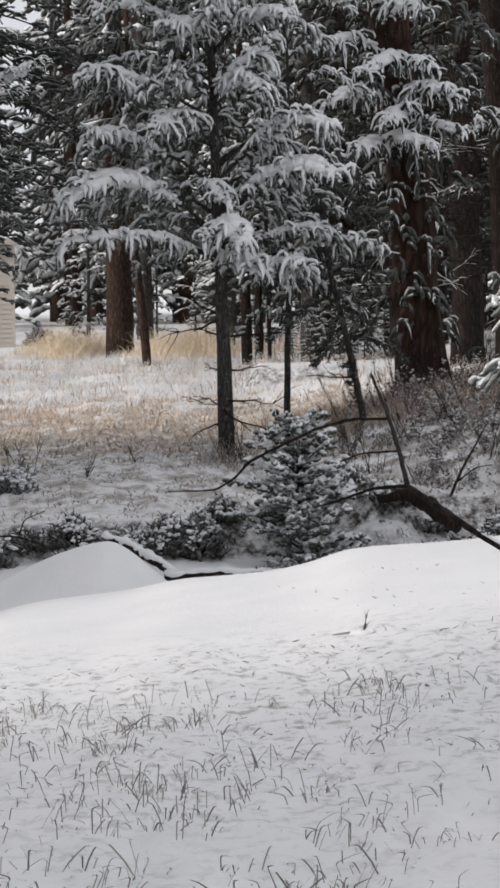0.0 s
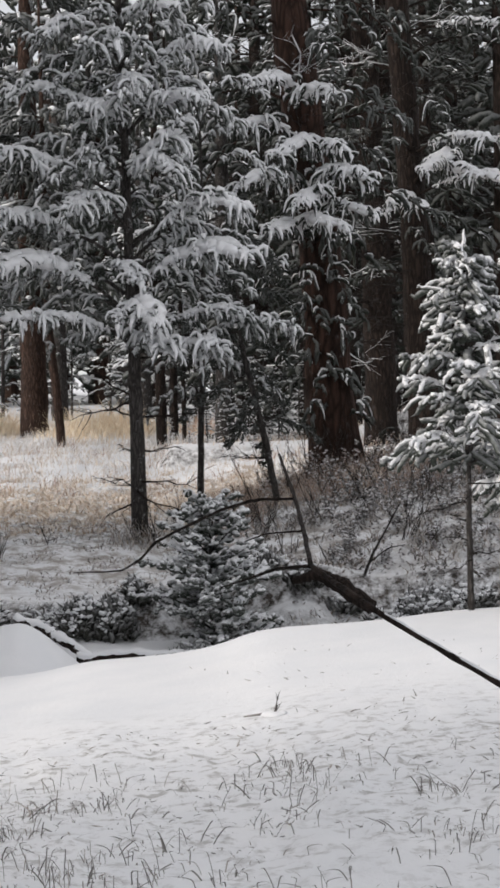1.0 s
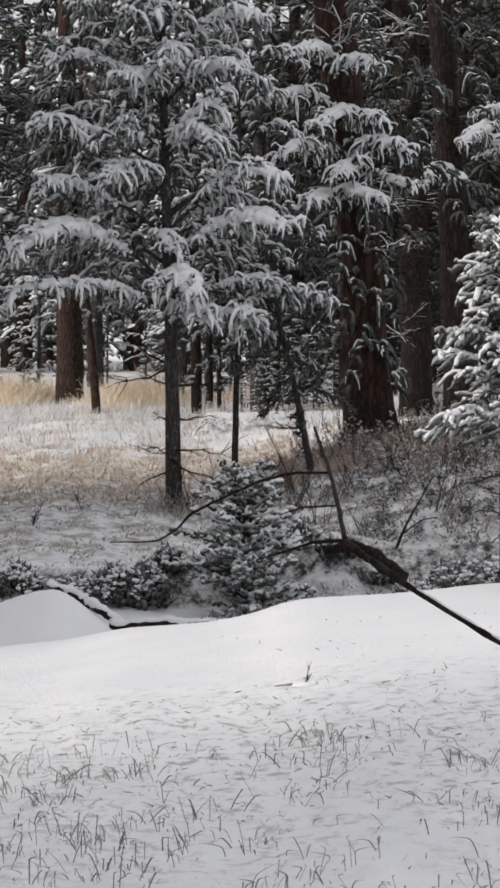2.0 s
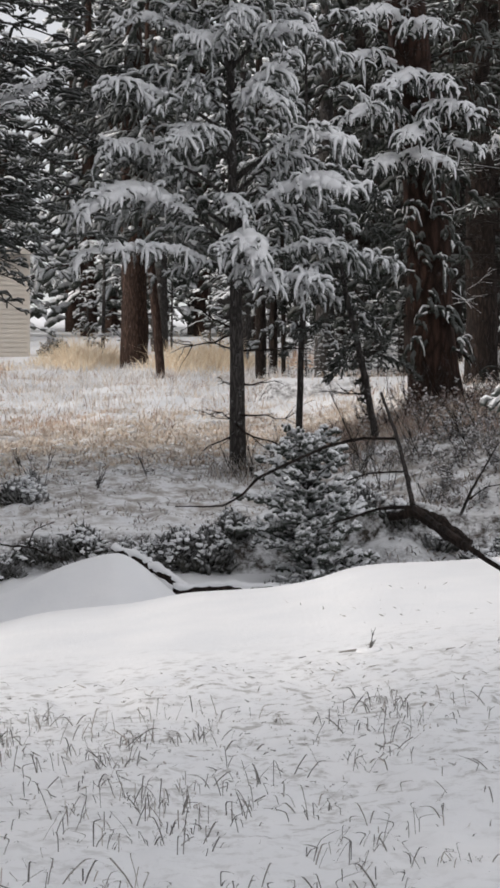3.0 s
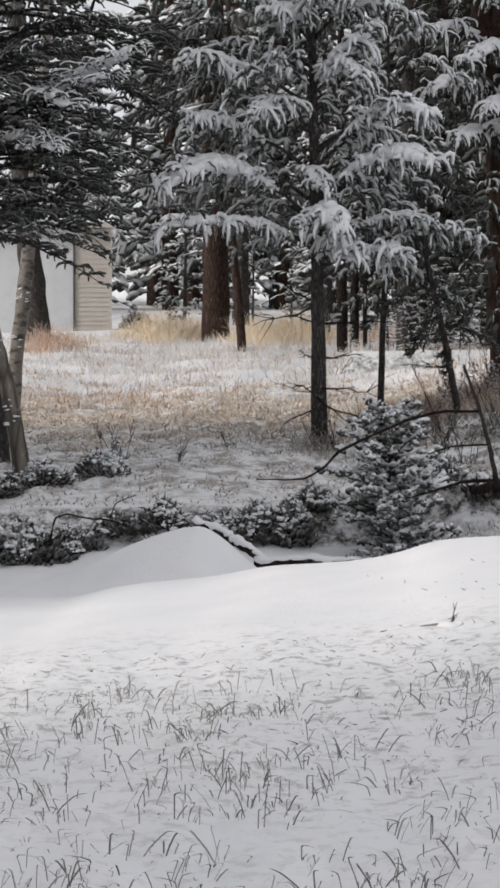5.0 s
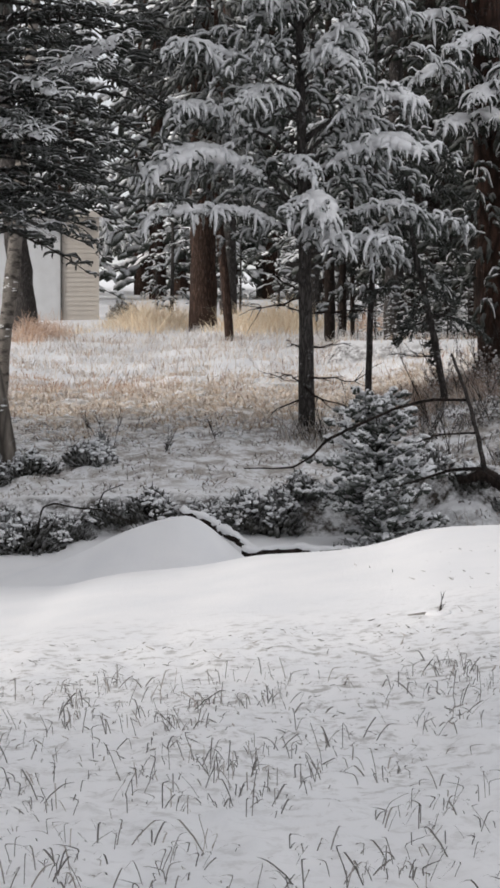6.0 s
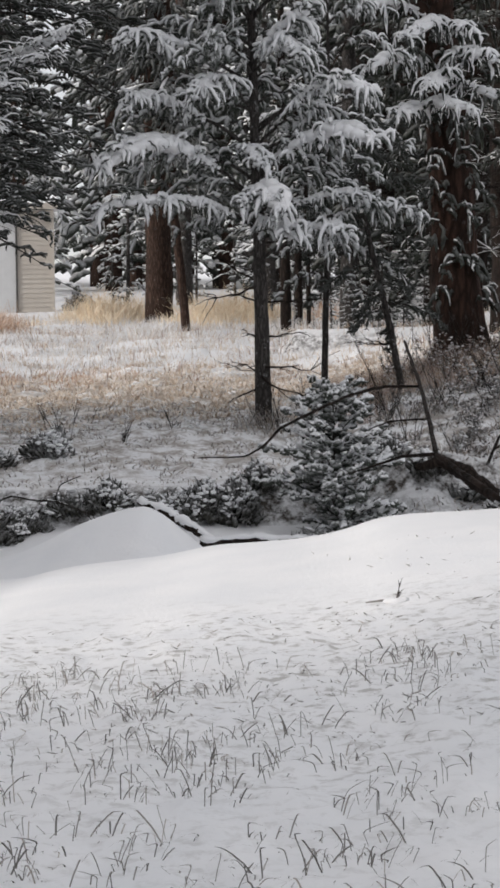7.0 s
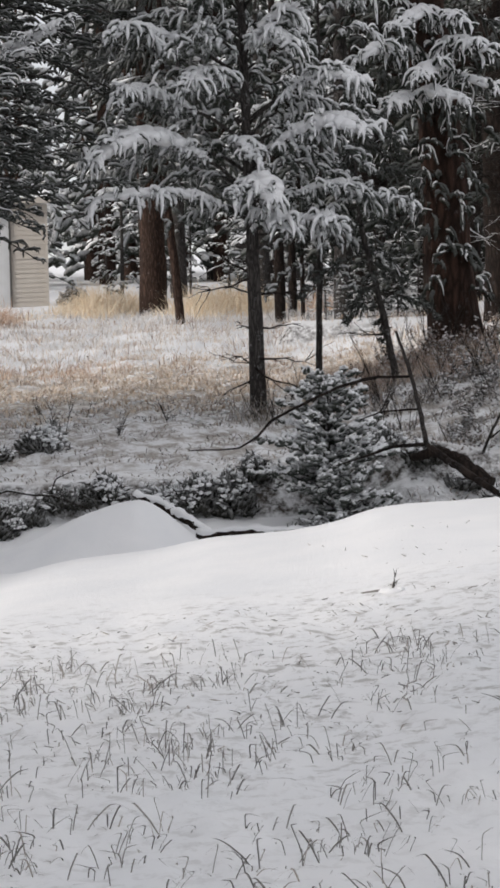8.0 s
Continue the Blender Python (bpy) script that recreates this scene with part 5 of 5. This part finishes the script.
# ---- grass ----
def bent_blades(stock, base, tall, way, width, rng):
    """Dry blades that stand up, kink and hang over to one side."""
    n = len(base)
    d = np.stack([np.cos(way), np.sin(way) * 0.5, np.zeros(n)], -1)
    kink = rng.uniform(0.4, 0.95, n)
    fall = rng.uniform(-0.4, 1.0, n)
    lean = rng.normal(size=n) * 0.55
    q = np.array([0, 0.5, 0.9, 1.0, 1.0, 1.0, 1.0])
    over = np.array([0, 0, 0.0, 0.08, 0.35, 0.7, 1.0])
    stem = tall * kink
    tail = tall * (1.05 - kink) * 1.2
    p = base[:, None] + d[:, None] * (stem * lean)[:, None, None] * (q ** 1.3)[None, :, None] + d[:, None] * (tail[:, None] * over)[..., None]
    p[..., 2] += stem[:, None] * q + tail[:, None] * (0.08 * np.sin(over * 3.0) - fall[:, None] * over ** 1.25)
    p[..., 2] = np.maximum(p[..., 2], base[:, 2:3])
    side = np.array([0.75, 0.0, 0.0]) + np.stack([np.zeros(n), np.zeros(n), -0.5 * np.cos(way)], -1)
    w = (width[:, None] * np.array([0.8, 1, 1, 0.95, 0.8, 0.6, 0.15]))[..., None] * side[:, None]
    i = np.arange(n)[:, None] * 14 + np.arange(6) * 2
    stock.add(np.stack([p - w, p + w], 2), np.stack([i, i + 1, i + 3, i + 2], -1).reshape(-1, 4))


def build_sprig():
    rng = np.random.default_rng(71)
    root = thing("weed_sprig", ground_at(0.755, 14, 0.0), "dry weed sprig standing in a small heap of snow", "weed")
    s = Stock()
    twigs(s, np.array([0, 0, -0.02]), 1.2, 0.10, 1.6, rng, 0.009, 1)
    part("stem", s.mesh("stem", TWIG), root)
    s = Stock()
    tubes(s, np.array([[(-0.21, 0, 0.0), (-0.1, 0, 0.014), (-0.02, 0, 0.02)]]), np.array([[0.005, 0.009, 0.009]]), 5)
    part("stalk", s.mesh("stalk", FROST_GRASS), root)
    for x, tall, way, lean in ((0.0, 0.10, 0.3, 0.2), (0.02, 0.07, 2.6, 0.6), (0.16, 0.06, 2.8, 0.8), (-0.02, 0.05, 1.0, 1.0)):
        s = Stock()
        blades(s, np.array([(x, 0.0, 0.15 * max(x, 0))]), np.array([tall]), np.array([way]), np.array([lean]), np.array([0.0055]), rng)
        part("blade", s.mesh("blade", FROST_GRASS), root)
    s = Stock()
    lumps(s, np.array([(0.0, 0.0, 0.0), (0.05, 0.0, -0.01), (-0.04, 0.02, -0.01)]), np.array([0.045, 0.036, 0.038]), 0.6, rng, 8)
    part("snow", s.mesh("snow", SNOW), root)


build_sprig()


def stuff(name, stock, mat, label, category):
    tagged(new(name, stock.mesh(name, mat)), label, category, kind="stuff")


def scatter(rng, n, x0, x1, y0, y1):
    x, y = rng.uniform(x0, x1, n), rng.uniform(y0, y1, n)
    return np.stack([x, y, height(x, y) - 0.01], -1)


def build_grass():
    rng = np.random.default_rng(5)
    s = Stock()
    b = scatter(rng, 52000, -8.5, 1.8, 27.5, 41.0)
    b = b[(wave(b[:, 0], b[:, 1] * 1.6, 21, 2.0) + 0.8 * wave(b[:, 0], b[:, 1], 22, 0.6) > -0.6 + 0.22 * np.abs(b[:, 1] - 32))]
    n = len(b)
    blades(s, b, rng.uniform(0.04, 0.18, n), rng.uniform(0, 6.28, n), rng.uniform(0.4, 2.2, n), rng.uniform(0.006, 0.016, n), rng, 3)
    stuff("meadow_grass", s, STRAW_SNOW, "short dry golden grass dusted with snow", "grass")
    s = Stock()
    b = scatter(rng, 7000, -9, 5, 33.5, 52.0)
    b = b[wave(b[:, 0], b[:, 1] * 0.5, 35, 1.6) + 0.6 * wave(b[:, 0], b[:, 1] * 0.5, 36, 0.5) > 0.25]
    n = len(b)
    blades(s, b, rng.uniform(0.0, 1.0, n) ** 2 * 0.3 + 0.06, rng.uniform(0, 6.28, n), rng.uniform(0.1, 1.6, n), rng.uniform(0.004, 0.012, n), rng)
    b = scatter(rng, 8500, -9, 5, 34.0, 50.0)
    b = b[wave(b[:, 0], b[:, 1] * 0.5, 45, 1.2) > -0.4]
    n = len(b)
    t = Stock()
    blades(t, b, rng.uniform(0.0, 1.0, n) ** 1.5 * 0.26 + 0.05, rng.uniform(0, 6.28, n), rng.uniform(0.1, 1.4, n), rng.uniform(0.003, 0.010, n), rng, 3)
    w = Stock()
    b = scatter(rng, 16000, -9.5, 0.5, 38.0, 56.0)
    b = b[wave(b[:, 0], b[:, 1] * 0.6, 46, 1.5) + 0.6 * wave(b[:, 0], b[:, 1], 47, 0.5) > 0.5 - 0.06 * (b[:, 1] - 38)]
    n = len(b)
    blades(w, b, rng.uniform(0.06, 0.30, n), rng.uniform(0, 6.28, n), rng.uniform(0.2, 1.8, n), rng.uniform(0.004, 0.012, n), rng, 3)
    stuff("frosted_grass", w, FROST_WHITE, "pale grass white with frost at the back of the meadow", "grass")
    stuff("frosted_stalks", t, STRAW_SNOW, "thin frosted stalks standing in the snowy meadow", "weeds")
    stuff("winter_weeds", s, RUSSET, "sparse dry weed stalks standing in the snow", "weeds")
    s = Stock()
    b = scatter(rng, 2600, -7.4, -2.6, 32.8, 38.0)
    b = b[wave(b[:, 0], b[:, 1] * 0.5, 54, 1.3) + 0.5 * wave(b[:, 0], b[:, 1], 55, 0.4) > 0.1]
    n = len(b)
    blades(s, b, rng.uniform(0.06, 0.28, n), rng.uniform(0, 6.28, n), rng.uniform(0.1, 1.3, n), rng.uniform(0.004, 0.010, n), rng, 3)
    stuff("brown_weeds", s, AMBER, "patches of brown weeds standing in the meadow", "weeds")
    s = Stock()
    for cx, cy, sx, sy, tall, count in ((-5.0, 55, 0.42, 1.2, 1.35, 1300), (-5.7, 56, 0.4, 1.0, 0.9, 500), (-4.3, 56.5, 0.35, 1.0, 1.1, 600), (-2.2, 54, 0.5, 1.2, 1.15, 1000), (-1.3, 55, 0.55, 1.2, 1.3, 1100), (-0.2, 56, 0.6, 1.2, 0.8, 500), (-6.6, 52, 0.5, 1.5, 0.4, 300)):
        x, y = rng.normal(cx, sx, count), rng.normal(cy, sy, count)
        far_out = np.hypot((x - cx) / sx, (y - cy) / sy)
        b = np.stack([x, y, height(x, y) - 0.02], -1)
        blades(s, b, tall * rng.uniform(0.35, 1.0, count) * np.exp(-0.18 * far_out ** 2), rng.uniform(0, 6.28, count), rng.uniform(0.2, 1.4, count), rng.uniform(0.004, 0.011, count), rng)
    stuff("tall_grass", s, STRAW, "tall cream dry grass in the sun", "grass")
    s = Stock()
    for cx, cy, sx, sy, tall, count in ((-7.1, 49, 0.30, 0.9, 0.85, 900), (-6.9, 50, 0.28, 1.0, 0.45, 300), (1.1, 56, 0.4, 1.0, 0.8, 300)):
        x, y = rng.normal(cx, sx, count), rng.normal(cy, sy, count)
        b = np.stack([x, y, height(x, y) - 0.02], -1)
        blades(s, b, tall * rng.uniform(0.25, 1.0, count), rng.uniform(0, 6.28, count), rng.uniform(0.2, 1.5, count), rng.uniform(0.005, 0.012, count), rng)
    stuff("amber_grass", s, AMBER, "amber dry grass clumps edged with frost", "grass")
    s = Stock()
    b = scatter(rng, 9000, 0.2, 5.5, 27.5, 31.5)
    b = b[wave(b[:, 0], b[:, 1] * 1.4, 29, 1.1) > -0.3]
    n = len(b)
    blades(s, b, rng.uniform(0.08, 0.30, n), rng.uniform(0, 6.28, n), rng.uniform(0.2, 1.6, n), rng.uniform(0.004, 0.011, n), rng, 3)
    stuff("pale_weeds", s, STRAW_SNOW, "pale dry grass below the tall conifers", "grass")
    s = Stock()
    x, y = rng.normal(-0.33, 0.22, 260), rng.normal(26.7, 0.2, 260)
    b = np.stack([x, y, height(x, y) - 0.02], -1)
    blades(s, b, rng.uniform(0.1, 0.45, 260), rng.uniform(0, 6.28, 260), rng.uniform(0.1, 1.4, 260), rng.uniform(0.003, 0.010, 260), rng)
    stuff("trunk_weeds", s, BANK_STEMS, "frosted weeds round the foot of the fir", "weeds")
    s = Stock()
    b = scatter(rng, 9000, 0.6, 5.5, 26.0, 31.0)
    b = b[wave(b[:, 0], b[:, 1], 25, 0.9) + 0.25 * (b[:, 1] - 28) > 0.0]
    n = len(b)
    blades(s, b, rng.uniform(0.08, 0.4, n), rng.uniform(0, 6.28, n), rng.uniform(0.2, 1.4, n), rng.uniform(0.003, 0.009, n), rng)
    stuff("russet_weeds", s, RUSSET, "matted russet weeds under the tall conifers", "weeds")
    s = Stock()
    b = scatter(rng, 7000, -6.5, 2.2, 26.5, 37.0)
    b = b[wave(b[:, 0], b[:, 1] * 1.6, 52, 1.0) + 0.6 * wave(b[:, 0], b[:, 1], 53, 0.35) > -0.1]
    b[:, 2] += 0.02
    lumps(s, b, rng.uniform(0.010, 0.034, len(b)), 0.5, rng, 5)
    stuff("snow_tufts", s, SNOW, "small heaps of snow caught on the flattened meadow grass", "snow")
    # stems and leaves poking out of the snowy bank
    s = Stock()
    b = np.concatenate([scatter(rng, 11000, -4.8, 4.4, 23.4, 29.5), scatter(rng, 4000, 0.7, 4.8, 22.6, 28.5)])
    b = b[wave(b[:, 0], b[:, 1], 27, 0.8) > -0.1]
    n = len(b)
    blades(s, b, rng.uniform(0.02, 0.12, n) * (1 + 0.9 * step(0.5, 1.5, b[:, 0])), rng.uniform(0, 6.28, n), rng.uniform(0.3, 2.5, n), rng.uniform(0.003, 0.012, n), rng)
    stuff("bank_litter", s, BANK_STEMS, "dead leaves and stems poking out of the snow", "litter")
    s = Stock()
    b = scatter(rng, 9000, 1.2, 5.2, 22.8, 28.8)
    b = b[wave(b[:, 0], b[:, 1], 38, 0.7) + 0.7 * wave(b[:, 0], b[:, 1], 39, 0.25) > 0.15 - 0.35 * (b[:, 0] - 2.2)]
    n = len(b)
    b[:, 2] += rng.uniform(0, 0.06, n)
    blades(s, b, rng.uniform(0.03, 0.09, n), rng.uniform(0, 6.28, n), rng.uniform(0.8, 3.0, n), rng.uniform(0.010, 0.024, n), rng, 3)
    stuff("bank_leaves", s, LEAF_LITTER, "curled dead leaves edged with frost on the bank", "leaves")
    # the near snow field
    s = Stock()
    c = np.concatenate([scatter(rng, 430, -2.2, 2.2, 6.6, 12.3), np.stack([rng.normal(-0.5, 0.3, 60), rng.normal(9.7, 0.7, 60), np.zeros(60)], -1)])
    c[:, 2] = height(c[:, 0], c[:, 1]) - 0.01
    c = c[wave(c[:, 0], c[:, 1], 26, 1.3) > -0.6]
    short = scatter(rng, 1200, -2.4, 2.4, 6.6, 13.0)
    short = short[wave(short[:, 0], short[:, 1], 37, 0.8) > -0.2]
    m = len(short)
    blades(s, short, rng.uniform(0.015, 0.06, m), rng.uniform(0, 6.28, m), rng.uniform(0.2, 3.0, m), rng.uniform(0.002, 0.005, m), rng, 5)
    for p in c:
        m = int(rng.integers(1, 4)) if rng.random() < 0.65 else int(rng.integers(4, 10))
        q = p + np.stack([rng.normal(size=m) * 0.07, rng.normal(size=m) * 0.08, np.zeros(m)], -1)
        bent_blades(s, q, rng.uniform(0.0, 1.0, m) ** 1.4 * 0.13 + 0.045, rng.choice([0.0, 3.14], m) + rng.normal(size=m) * 0.7, rng.uniform(0.0018, 0.0044, m), rng)
    stuff("lawn_grass", s, FROST_GRASS, "thin frosted grass blades poking through the snow", "grass")
    s = Stock()
    c = scatter(rng, 1500, -2.8, 3.2, 10.2, 14.0)
    c = c[wave(c[:, 0], c[:, 1], 28, 0.9) > -0.2]
    c = np.concatenate([c, scatter(rng, 70, 0.2, 2.6, 13.5, 16.8)])
    n = len(c)
    c[:, 2] += 0.008
    a = rng.uniform(0, 3.14, n)
    d = np.stack([np.cos(a), np.sin(a), rng.normal(size=n) * 0.35], -1) * rng.uniform(0.006, 0.05, n)[:, None]
    p = c[:, None] + d[:, None] * np.array([-1, 0, 1.0])[None, :, None]
    tubes(s, p, rng.uniform(0.002, 0.007, n)[:, None] * np.array([0.4, 1, 0.3]), 4, 0.7)
    stuff("grass_litter", s, FROST_GRASS, "bits of dead stalk lying on the snow", "litter")


build_grass()
